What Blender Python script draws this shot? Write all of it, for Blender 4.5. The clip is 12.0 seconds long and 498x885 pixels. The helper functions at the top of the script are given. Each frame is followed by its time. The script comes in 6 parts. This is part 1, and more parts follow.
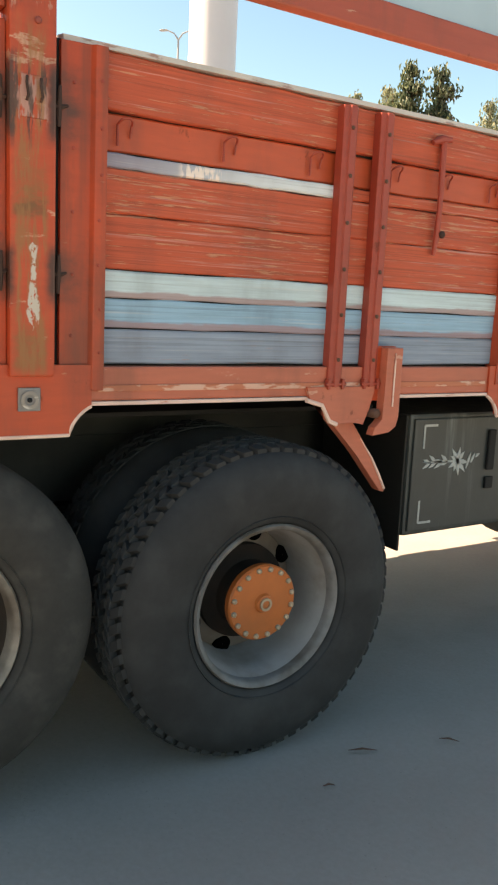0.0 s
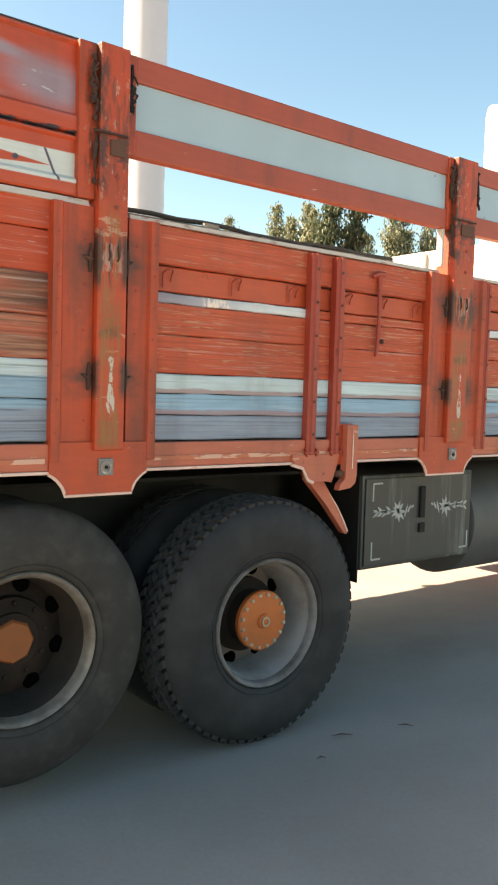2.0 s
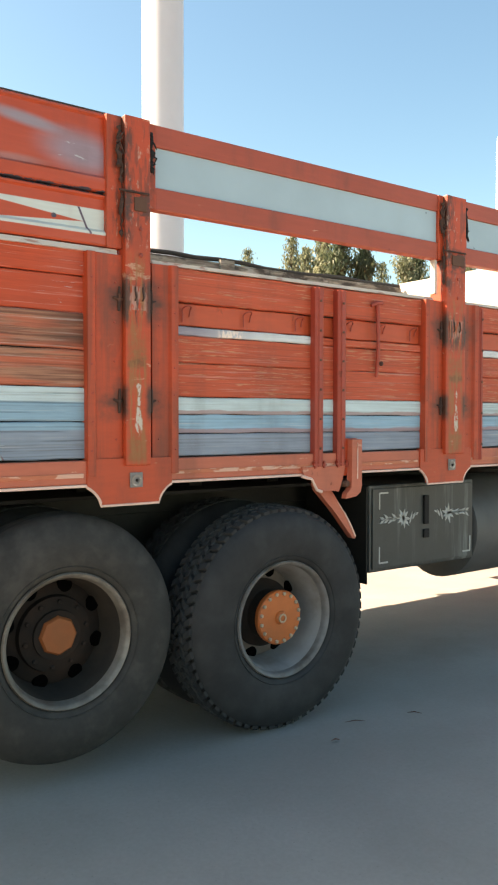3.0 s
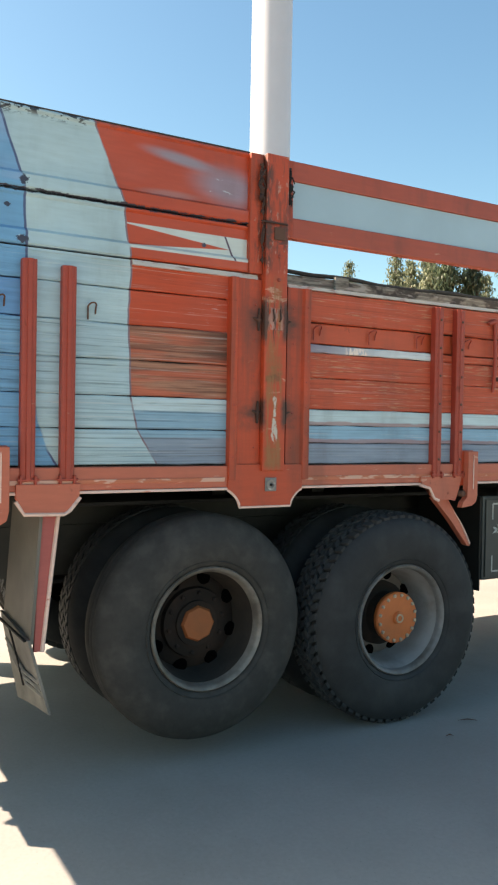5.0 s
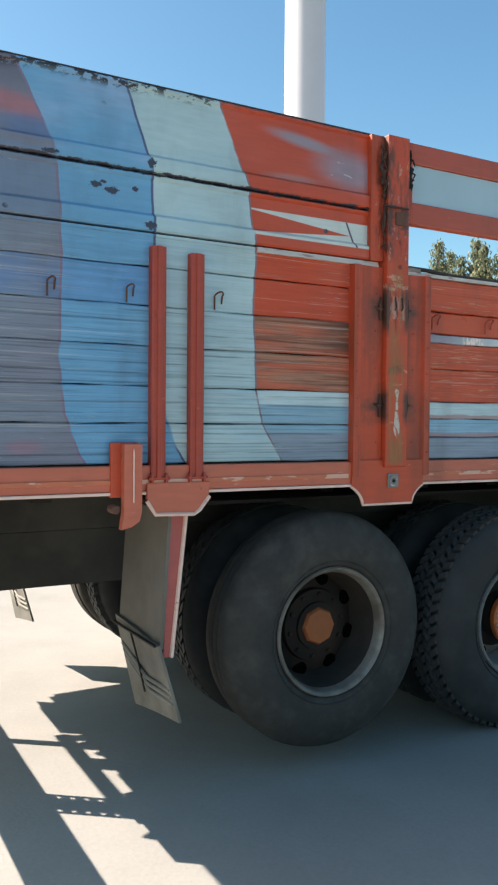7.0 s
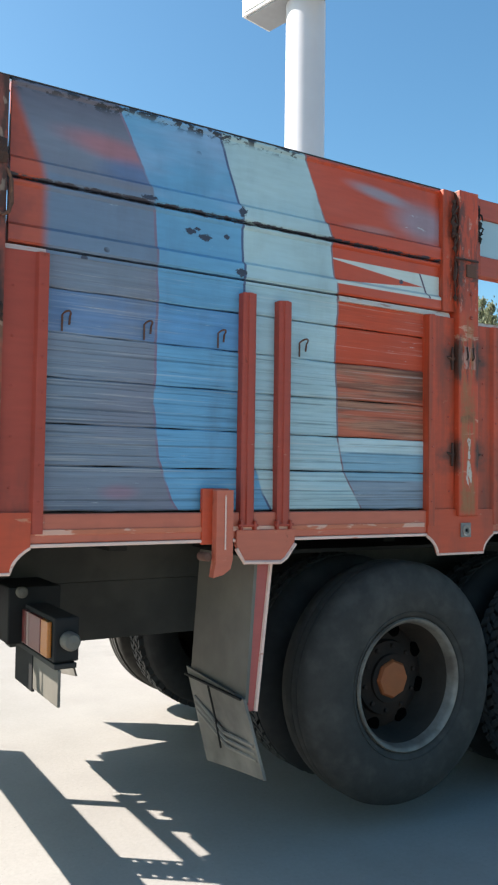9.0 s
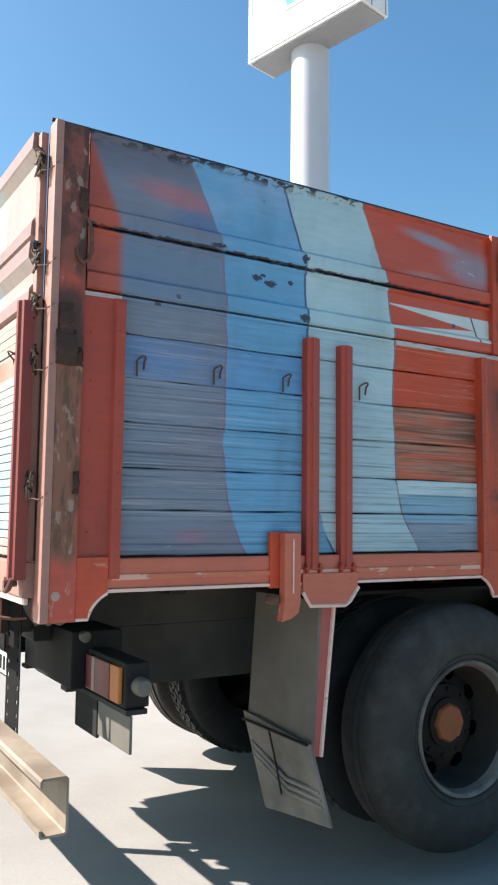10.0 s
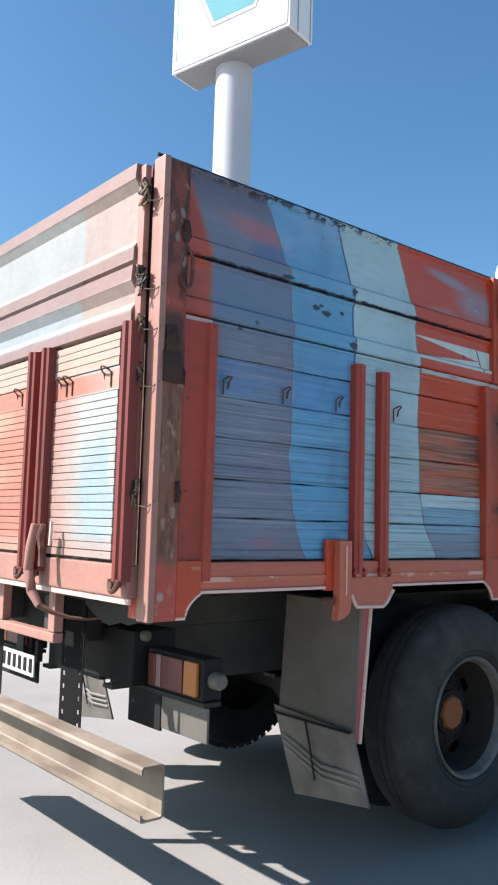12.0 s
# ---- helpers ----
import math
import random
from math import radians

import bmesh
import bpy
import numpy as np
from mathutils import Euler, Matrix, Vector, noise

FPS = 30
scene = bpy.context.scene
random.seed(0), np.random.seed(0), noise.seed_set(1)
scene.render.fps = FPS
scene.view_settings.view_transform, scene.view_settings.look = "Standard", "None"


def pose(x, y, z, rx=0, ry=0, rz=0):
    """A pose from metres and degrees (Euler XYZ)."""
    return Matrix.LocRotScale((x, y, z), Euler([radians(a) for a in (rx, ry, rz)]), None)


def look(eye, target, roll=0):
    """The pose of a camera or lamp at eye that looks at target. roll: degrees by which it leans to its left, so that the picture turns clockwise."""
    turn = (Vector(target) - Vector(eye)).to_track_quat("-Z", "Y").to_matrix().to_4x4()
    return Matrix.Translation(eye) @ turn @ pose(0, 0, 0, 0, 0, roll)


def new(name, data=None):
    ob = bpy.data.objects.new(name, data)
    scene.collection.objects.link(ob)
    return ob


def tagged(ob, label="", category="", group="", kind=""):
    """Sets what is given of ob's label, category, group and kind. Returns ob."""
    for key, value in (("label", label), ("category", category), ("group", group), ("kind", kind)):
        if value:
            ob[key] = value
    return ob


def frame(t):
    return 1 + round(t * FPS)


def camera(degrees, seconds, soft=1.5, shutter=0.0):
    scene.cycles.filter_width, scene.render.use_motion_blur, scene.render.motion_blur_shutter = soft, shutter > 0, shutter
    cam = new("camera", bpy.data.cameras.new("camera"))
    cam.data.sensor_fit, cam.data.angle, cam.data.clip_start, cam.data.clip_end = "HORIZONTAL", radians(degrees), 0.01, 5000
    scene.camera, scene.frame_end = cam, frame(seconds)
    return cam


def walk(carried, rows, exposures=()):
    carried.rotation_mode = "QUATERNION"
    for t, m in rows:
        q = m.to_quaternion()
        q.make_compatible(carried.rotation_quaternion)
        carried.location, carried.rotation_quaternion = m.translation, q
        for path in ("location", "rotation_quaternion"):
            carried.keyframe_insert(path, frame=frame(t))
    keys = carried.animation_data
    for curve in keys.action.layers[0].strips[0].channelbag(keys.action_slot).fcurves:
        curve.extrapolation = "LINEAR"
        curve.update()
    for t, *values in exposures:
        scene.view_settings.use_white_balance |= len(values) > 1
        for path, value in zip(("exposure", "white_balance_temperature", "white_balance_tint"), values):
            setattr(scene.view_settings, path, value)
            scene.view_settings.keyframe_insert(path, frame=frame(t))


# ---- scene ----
cam = camera(34.2, 12.0, soft=2.2)
PATH = [
    (0, (-0.185, 0.306, 1.474), (0.972, 2.14, 1.111), 2.7),
    (0.5, (-0.424, 0.206, 1.48), (0.815, 2.004, 1.214), 2.6),
    (1, (-0.683, 0.126, 1.504), (0.633, 1.879, 1.304), 2.1),
    (1.5, (-0.834, -0.039, 1.485), (0.53, 1.68, 1.328), 2.1),
    (2, (-0.947, -0.223, 1.491), (0.409, 1.504, 1.357), 1.7),
    (2.5, (-1.031, -0.383, 1.488), (0.284, 1.379, 1.413), 0.8),
    (2.7, (-1.082, -0.468, 1.471), (0.231, 1.297, 1.405), 0.4),
    (4.5, (-1.37, -0.781, 1.439), (-0.203, 1.083, 1.403), -0.4),
    (5, (-1.459, -0.736, 1.461), (-0.365, 1.171, 1.423), 1.0),
    (5.5, (-1.569, -0.668, 1.454), (-0.518, 1.265, 1.438), 2.1),
    (6, (-1.64, -0.643, 1.442), (-0.654, 1.323, 1.419), 2.2),
    (6.5, (-1.745, -0.517, 1.451), (-0.71, 1.425, 1.422), 1.1),
    (6.7, (-1.766, -0.455, 1.45), (-0.719, 1.479, 1.408), 0.7),
    (8.5, (-2.084, -0.194, 1.418), (-0.898, 1.659, 1.412), 1.5),
    (9, (-2.147, -0.15, 1.409), (-1.025, 1.739, 1.513), 0.8),
    (9.5, (-2.193, -0.065, 1.429), (-1.109, 1.841, 1.605), 0.1),
    (10, (-2.384, -0.033, 1.429), (-1.25, 1.841, 1.632), 0.7),
    (10.5, (-2.568, -0.005, 1.426), (-1.41, 1.852, 1.652), 1.6),
    (11, (-2.698, 0.024, 1.418), (-1.457, 1.826, 1.655), 2.3),
    (11.5, (-2.875, 0.031, 1.408), (-1.531, 1.76, 1.617), 1.8),
    (12, (-3.095, 0.153, 1.424), (-1.693, 1.833, 1.649), 1.6),
]
EXPOSURE = [(0.0, 1.97, 10600, 26), (2.5, 1.98, 10000, 24), (5.5, 1.55, 8100, 18), (8.5, 1.36, 6900, 13), (10.5, 1.25, 6650, 16), (12.0, 1.04, 6400, 18)]
walk(cam, [(t, look(eye, target, roll)) for t, eye, target, roll in PATH], EXPOSURE)

# ---- light ----
SUN_WAY = Vector((0.885, -0.675, -1.0)).normalized()
SUN_ELEVATION = math.asin(-SUN_WAY.z)
SUN_AZIMUTH = math.atan2(-SUN_WAY.x, -SUN_WAY.y)

world = bpy.data.worlds.new("sky")
scene.world = world
world.use_nodes = True
wn = world.node_tree
sky = wn.nodes.new("ShaderNodeTexSky")
sky.sky_type = "NISHITA"
sky.sun_disc = False
sky.sun_elevation = SUN_ELEVATION
sky.sun_rotation = SUN_AZIMUTH
sky.altitude = 0
sky.air_density = 1.0
sky.dust_density = 1.35
sky.ozone_density = 3.0
tint = wn.nodes.new("ShaderNodeMix")
tint.data_type, tint.blend_type = "RGBA", "MULTIPLY"
tint.inputs[0].default_value = 1.0
tint.inputs[7].default_value = (0.875, 1.06, 0.945, 1)
vivid = wn.nodes.new("ShaderNodeHueSaturation")
vivid.inputs["Saturation"].default_value = 1.20
wn.links.new(sky.outputs["Color"], vivid.inputs["Color"])
wn.links.new(vivid.outputs["Color"], tint.inputs[6])
wn.links.new(tint.outputs[2], wn.nodes["Background"].inputs["Color"])
wn.nodes["Background"].inputs["Strength"].default_value = 0.091

sun_data = bpy.data.lights.new("sun", "SUN")
sun_data.energy = 5.0
sun_data.angle = radians(0.53)
sun_data.color = (1.0, 0.96, 0.90)
sun = new("sun", sun_data)
sun.matrix_world = Matrix.Translation((-20, 25, 25)) @ SUN_WAY.to_track_quat("-Z", "Y").to_matrix().to_4x4()


# ---- materials ----
class Graph:
    """A small builder for node materials in world-size object coordinates."""

    def __init__(self, name):
        self.mat = bpy.data.materials.new(name)
        self.mat.use_nodes = True
        self.t = self.mat.node_tree
        self.bsdf = self.t.nodes["Principled BSDF"]
        self.co = self.t.nodes.new("ShaderNodeTexCoord").outputs["Object"]
        sep = self.t.nodes.new("ShaderNodeSeparateXYZ")
        self.t.links.new(self.co, sep.inputs[0])
        self.x, self.y, self.z = sep.outputs

    def put(self, socket, value):
        if isinstance(value, bpy.types.NodeSocket):
            self.t.links.new(value, socket)
        elif isinstance(value, (tuple, list)) and len(value) == 3 and socket.type == "RGBA":
            socket.default_value = (*value, 1)
        else:
            socket.default_value = value

    def math(self, op, a, b=0.0, clamp=False):
        n = self.t.nodes.new("ShaderNodeMath")
        n.operation, n.use_clamp = op, clamp
        self.put(n.inputs[0], a)
        self.put(n.inputs[1], b)
        return n.outputs[0]

    def step(self, value, low, high):
        n = self.t.nodes.new("ShaderNodeMapRange")
        n.interpolation_type = "SMOOTHSTEP"
        self.put(n.inputs["Value"], value)
        n.inputs["From Min"].default_value, n.inputs["From Max"].default_value = low, high
        return n.outputs["Result"]

    def noise(self, scale, detail=4, rough=0.55, shift=0.0, out="Fac"):
        m = self.t.nodes.new("ShaderNodeMapping")
        self.t.links.new(self.co, m.inputs["Vector"])
        m.inputs["Scale"].default_value = scale if isinstance(scale, tuple) else (scale,) * 3
        m.inputs["Location"].default_value = (shift, shift * 1.7, shift * 0.6)
        n = self.t.nodes.new("ShaderNodeTexNoise")
        n.inputs["Scale"].default_value = 1
        n.inputs["Detail"].default_value, n.inputs["Roughness"].default_value = detail, rough
        self.t.links.new(m.outputs[0], n.inputs["Vector"])
        return n.outputs[out]

    def cells(self, scale, shift=0.0):
        m = self.t.nodes.new("ShaderNodeMapping")
        self.t.links.new(self.co, m.inputs["Vector"])
        m.inputs["Scale"].default_value = scale if isinstance(scale, tuple) else (scale,) * 3
        m.inputs["Location"].default_value = (shift, shift, shift)
        n = self.t.nodes.new("ShaderNodeTexVoronoi")
        n.inputs["Scale"].default_value = 1
        self.t.links.new(m.outputs[0], n.inputs["Vector"])
        return n.outputs["Distance"]

    def mix(self, fac, a, b, blend="MIX"):
        n = self.t.nodes.new("ShaderNodeMix")
        n.data_type, n.blend_type = "RGBA", blend
        self.put(n.inputs[0], fac)
        self.put(n.inputs[6], a)
        self.put(n.inputs[7], b)
        return n.outputs[2]

    def along(self, value, low, high, stops):
        """A broken line through (value, result) stops; results lie between -2 and 2."""
        n = self.t.nodes.new("ShaderNodeValToRGB")
        f = self.math("DIVIDE", self.math("SUBTRACT", value, low), high - low)
        self.t.links.new(f, n.inputs[0])
        e = n.color_ramp.elements
        for i, (v, r) in enumerate(stops):
            at = (v - low) / (high - low)
            el = e[i] if i < 2 else e.new(at)
            el.position = at
            c = (r + 2) / 4
            el.color = (c, c, c, 1)
        return self.math("SUBTRACT", self.math("MULTIPLY", n.outputs[0], 4.0), 2.0)

    def vary(self, color, amount, fac):
        """Lighten and darken a colour by a 0 to 1 field."""
        if not isinstance(fac, bpy.types.NodeSocket):
            return self.mix(2 * amount * abs(fac - 0.5), color, (0, 0, 0) if fac < 0.5 else (1, 1, 1))
        k = self.math("ADD", self.math("MULTIPLY", self.math("SUBTRACT", fac, 0.5), 2 * amount), 1.0)
        n = self.t.nodes.new("ShaderNodeVectorMath")
        n.operation = "SCALE"
        self.put(n.inputs[0], color)
        if not isinstance(color, bpy.types.NodeSocket):
            n.inputs[0].default_value = color[:3]
        self.t.links.new(k, n.inputs["Scale"])
        return n.outputs[0]

    def done(self, color, rough, bump=None, strength=0.3, distance=0.003, metal=0.0, spec=0.5):
        self.put(self.bsdf.inputs["Base Color"], color)
        self.put(self.bsdf.inputs["Roughness"], rough)
        self.put(self.bsdf.inputs["Metallic"], metal)
        self.bsdf.inputs["Specular IOR Level"].default_value = spec
        if bump is not None:
            n = self.t.nodes.new("ShaderNodeBump")
            n.inputs["Strength"].default_value, n.inputs["Distance"].default_value = strength, distance
            self.t.links.new(bump, n.inputs["Height"])
            self.t.links.new(n.outputs[0], self.bsdf.inputs["Normal"])
        return self.mat


ORANGE = (0.49, 0.060, 0.019)
RUST = (0.075, 0.032, 0.02)
BARE = (0.62, 0.40, 0.27)
PALE = (0.37, 0.51, 0.53)
BLUE = (0.11, 0.315, 0.50)
LILAC = (0.175, 0.185, 0.235)


def worn(g, color, chips=0.62, chip_color=BARE, grain=0.0, dirt=0.35, wide=1.0, sound=None):
    """Sun-bleached, chipped and dirty paint over a colour; returns colour and a height field."""
    blotch = g.noise((2.3 * wide, 2.3, 2.3), 5)
    fine = g.noise((9, 30, 60), 4, shift=3)
    color = g.vary(color, 0.22, blotch)
    color = g.vary(color, 0.16, fine)
    if grain:
        lines = g.noise((1.6, 40, 95), 5, 0.65, shift=5)
        color = g.vary(color, grain, lines)
        cracks = g.step(g.noise((0.9, 12, 130), 4, 0.7, shift=13), 0.54, 0.60)
        if sound:
            # boards above this height are sound and smooth
            cracks = g.math("MULTIPLY", cracks, g.math("SUBTRACT", 1.0, g.step(g.z, sound - 0.005, sound + 0.005)))
        color = g.mix(g.math("MULTIPLY", cracks, 0.32), color, g.vary(color, 0.7, 0.0))
        bleach = g.step(g.noise((1.3, 14, 80), 4, 0.7, shift=19), 0.55, 0.68)
        color = g.mix(g.math("MULTIPLY", bleach, 0.3), color, (0.62, 0.58, 0.54))
    chip_field = g.noise((9 * wide, 30, 150 if grain else 30), 6, 0.62, shift=7)
    patch = g.noise((1.7, 3, 5), 3, shift=2)
    chip = g.step(g.math("ADD", chip_field, g.math("MULTIPLY", patch, 0.35)), chips + 0.16, chips + 0.22)
    color = g.mix(g.math("MULTIPLY", chip, 0.65), color, chip_color)
    soil = g.step(g.noise((6, 9, 1.6), 5, 0.6, shift=11), 0.52, 0.78)
    color = g.mix(g.math("MULTIPLY", soil, dirt), color, (0.07, 0.035, 0.025))
    height = g.math("ADD", fine, g.math("MULTIPLY", chip, -0.8))
    if grain:
        height = g.math("ADD", height, lines)
    return color, height


def steel_paint(name, color, chips=0.64, chip_color=BARE, dirt=0.4, rough=0.52, rust=0.5):
    g = Graph(name)
    c, h = worn(g, color, chips, chip_color, 0, dirt)
    spots = g.step(g.noise((13, 13, 9), 6, 0.66, shift=21), 0.66, 0.72)
    c = g.mix(g.math("MULTIPLY", spots, rust), c, RUST)
    return g.done(c, g.math("ADD", g.math("MULTIPLY", spots, 0.3), rough), h, 0.25)


def plank_paint(name, color, chips=0.56, chip_color=BARE, grain=0.35, dirt=0.25, joint=None):
    g = Graph(name)
    c, h = worn(g, color, chips, chip_color, grain, dirt)
    if joint:
        # paint rubbed through to the red undercoat along the lower edge
        rag = g.math("MULTIPLY", g.noise((7, 7, 30), 4, 0.6, shift=35), 0.03)
        rub = g.math("SUBTRACT", 1.0, g.step(g.math("SUBTRACT", g.z, rag), joint - 0.004, joint + 0.003))
        c = g.mix(g.math("MULTIPLY", rub, 0.7), c, (0.34, 0.17, 0.16))
    return g.done(c, 0.66, h, 0.55, 0.004)


def mural(name, boards):
    """The striped paint of the rear side section, laid across planks or steel panels."""
    g = Graph(name)
    x, z = g.x, g.z
    wob = g.math("MULTIPLY", g.math("SUBTRACT", g.noise((6, 6, 12), 3, shift=31), 0.5), 0.012)
    xw = g.math("ADD", x, wob)
    b1 = g.along(z, 1.2, 2.6, [(1.22, -1.235), (1.30, -1.27), (1.42, -1.29), (1.9, -1.28), (2.2, -1.272), (2.32, -1.30), (2.42, -1.345), (2.53, -1.388)])
    b2 = g.along(z, 1.2, 2.6, [(1.22, -0.80), (1.30, -0.855), (1.42, -0.90), (1.6, -0.92), (1.92, -0.912), (2.2, -0.925), (2.28, -0.94), (2.53, -1.065)])
    b3 = g.along(z, 1.2, 2.6, [(1.22, -0.46), (1.32, -0.515), (1.42, -0.55), (1.6, -0.585), (2.05, -0.598), (2.22, -0.605), (2.28, -0.615), (2.53, -0.705)])
    b4 = g.along(z, 1.2, 2.6, [(1.22, -0.06), (1.30, -0.115), (1.40, -0.175), (1.52, -0.20), (1.8, -0.215), (2.0, -0.207), (2.24, -0.24), (2.53, -0.362)])
    edges = [g.math("SUBTRACT", xw, b) for b in (b1, b2, b3, b4)]
    over = [g.step(edges[0], -0.022, 0.016)] + [g.step(e, -0.004, 0.004) for e in edges[1:]]
    lilac = g.mix(g.step(g.noise((1.1, 1, 2.2), 3, shift=41), 0.35, 0.7), LILAC, (0.165, 0.215, 0.275))
    blue = g.mix(g.step(g.noise((1.3, 1, 3.1), 3, shift=43), 0.4, 0.7), BLUE, (0.16, 0.365, 0.53))
    pale = g.mix(g.step(g.noise((1.2, 1, 2.6), 3, shift=47), 0.4, 0.7), PALE, (0.32, 0.48, 0.54))
    if not boards:
        # dusky purple top panel over a cooler blue one, and a bleached upper strip on the blue
        top = g.step(g.math("ADD", z, g.math("MULTIPLY", wob, 2.0)), 2.25, 2.262)
        lilac = g.mix(top, g.mix(0.55, lilac, (0.115, 0.20, 0.31)), g.mix(g.step(z, 2.36, 2.50), lilac, (0.125, 0.125, 0.165)))
        blue = g.mix(g.math("MULTIPLY", top, g.step(g.noise((2, 2, 6), 3, shift=45), 0.35, 0.65)), blue, (0.21, 0.35, 0.52))
    # the second board from the top is a deeper blue
    if boards:
        deep = g.math("MULTIPLY", g.step(z, 1.788, 1.794), g.math("SUBTRACT", 1.0, g.step(z, 1.918, 1.924)))
        deep = g.math("MULTIPLY", deep, g.step(g.noise((3, 3, 8), 3, shift=57), 0.3, 0.6))
        lilac = g.mix(g.math("MULTIPLY", deep, 0.7), lilac, (0.10, 0.21, 0.40))
        blue = g.mix(g.math("MULTIPLY", deep, 0.6), blue, (0.09, 0.25, 0.50))
    # airbrushed clouds on the top panel
    def cloud(cx, cz, rx, rz, turn=0.0):
        dx, dz = g.math("SUBTRACT", x, cx), g.math("SUBTRACT", z, cz)
        ux = g.math("DIVIDE", g.math("ADD", g.math("MULTIPLY", dx, math.cos(turn)), g.math("MULTIPLY", dz, math.sin(turn))), rx)
        uz = g.math("DIVIDE", g.math("SUBTRACT", g.math("MULTIPLY", dz, math.cos(turn)), g.math("MULTIPLY", dx, math.sin(turn))), rz)
        d = g.math("SQRT", g.math("ADD", g.math("MULTIPLY", ux, ux), g.math("MULTIPLY", uz, uz)))
        return g.math("SUBTRACT", 1.0, g.step(d, 0.25, 1.1))
    lilac = g.mix(g.math("MULTIPLY", cloud(-1.06, 2.375, 0.23, 0.05, -0.12), 0.62), lilac, (0.44, 0.125, 0.13))
    lilac = g.mix(g.math("MULTIPLY", cloud(-1.00, 2.315, 0.15, 0.05), 0.55), lilac, (0.06, 0.14, 0.32))
    lilac = g.mix(g.math("MULTIPLY", cloud(-1.03, 1.32, 0.08, 0.03), 0.35), lilac, (0.42, 0.14, 0.20))
    orange = g.mix(g.step(g.noise((1.5, 1, 3), 3, shift=51), 0.4, 0.75), ORANGE, (0.48, 0.085, 0.045))
    orange = g.mix(g.math("MULTIPLY", cloud(0.0, 2.44, 0.20, 0.03, -0.12), 0.8), orange, (0.25, 0.28, 0.33))
    orange = g.mix(g.math("MULTIPLY", cloud(0.21, 2.365, 0.21, 0.095, -0.1), 0.85), orange, (0.27, 0.24, 0.29))
    orange = g.mix(g.math("MULTIPLY", cloud(-0.05, 2.30, 0.16, 0.02, 0.02), 0.6), orange, (0.36, 0.20, 0.19))
    # white swoosh on the second panel: a pale field with an orange wedge in it
    field = g.math("MULTIPLY", g.math("MULTIPLY", g.step(z, 2.074, 2.078), g.math("SUBTRACT", 1.0, g.step(z, 2.168, 2.172))),
                   g.math("SUBTRACT", 1.0, g.step(x, 0.290, 0.294)))
    run = g.math("DIVIDE", g.math("ADD", x, 0.23), 0.42)
    upper = g.math("SUBTRACT", 2.166, g.math("MULTIPLY", run, 0.044))
    lower = g.math("ADD", 2.088, g.math("MULTIPLY", run, 0.030))
    wedge = g.math("MULTIPLY", g.step(g.math("SUBTRACT", upper, z), -0.002, 0.002), g.step(g.math("SUBTRACT", z, lower), -0.002, 0.002))
    orange = g.mix(g.math("MULTIPLY", field, g.math("SUBTRACT", 1.0, wedge)), orange, (0.50, 0.56, 0.53))
    slant = g.math("ABSOLUTE", g.math("SUBTRACT", g.math("SUBTRACT", x, 0.19), g.math("MULTIPLY", g.math("SUBTRACT", 2.17, z), 0.45)))
    orange = g.mix(g.math("MULTIPLY", field, g.math("SUBTRACT", 1.0, g.step(slant, 0.003, 0.006))), orange, (0.09, 0.06, 0.09))
    if boards:
        # bare worn boards, then pale and grey-blue stripes below
        wood = g.mix(g.step(g.noise((1.5, 30, 70), 5, 0.65, shift=61), 0.36, 0.66), (0.20, 0.066, 0.038), (0.43, 0.20, 0.125))
        wood = g.mix(g.math("MULTIPLY", g.step(g.noise((2.5, 8, 30), 4, shift=63), 0.44, 0.6), 0.8), wood, (0.50, 0.11, 0.055))
        scorch = g.math("MULTIPLY", g.step(x, -0.02, 0.20), g.step(g.noise((2, 10, 26), 4, shift=67), 0.28, 0.52))
        scorch = g.math("MULTIPLY", scorch, g.step(z, 1.64, 1.70))
        wood = g.mix(g.math("MULTIPLY", scorch, 0.8), wood, (0.075, 0.034, 0.022))
        low = g.mix(g.step(z, 1.465, 1.475), g.mix(g.step(z, 1.365, 1.372), (0.20, 0.265, 0.33), (0.19, 0.35, 0.45)), (0.42, 0.55, 0.58))
        orange = g.mix(g.step(z, 1.520, 1.524), low, g.mix(g.step(z, 1.786, 1.792), wood, orange))
    c = g.mix(over[0], g.mix(g.step(g.noise((8, 8, 5), 4, 0.6, shift=95), 0.42, 0.64), (0.44, 0.078, 0.040), (0.33, 0.062, 0.036)), lilac)
    c = g.mix(over[1], c, blue)
    c = g.mix(over[2], c, pale)
    c = g.mix(over[3], c, orange)
    for e, w, col in ((edges[1], 0.006, (0.20, 0.15, 0.22)), (edges[2], 0.006, (0.06, 0.09, 0.18)), (edges[3], 0.005, (0.20, 0.13, 0.15))):
        line = g.math("SUBTRACT", 1.0, g.step(g.math("ABSOLUTE", e), w * 0.5, w))
        c = g.mix(g.math("MULTIPLY", line, g.step(g.noise((9, 9, 9), 3, shift=71), 0.3, 0.5)), c, col)
    c, h = worn(g, c, 0.72 if not boards else 0.70, (0.55, 0.60, 0.61), 0.30 if boards else 0.0, 0.2, sound=1.79)
    if not boards:
        # paint flaked to dark primer below the top edge and in scattered spots
        flake = g.step(g.noise((30, 30, 60), 5, 0.65, shift=81), 0.50, 0.54)
        near_top = g.step(g.math("ADD", z, g.math("MULTIPLY", g.noise((5, 5, 5), 3, shift=83), 0.05)), 2.505, 2.535)
        near_top = g.math("MULTIPLY", near_top, g.math("SUBTRACT", 1.0, g.math("MULTIPLY", g.step(x, -0.45, -0.25), 0.8)))
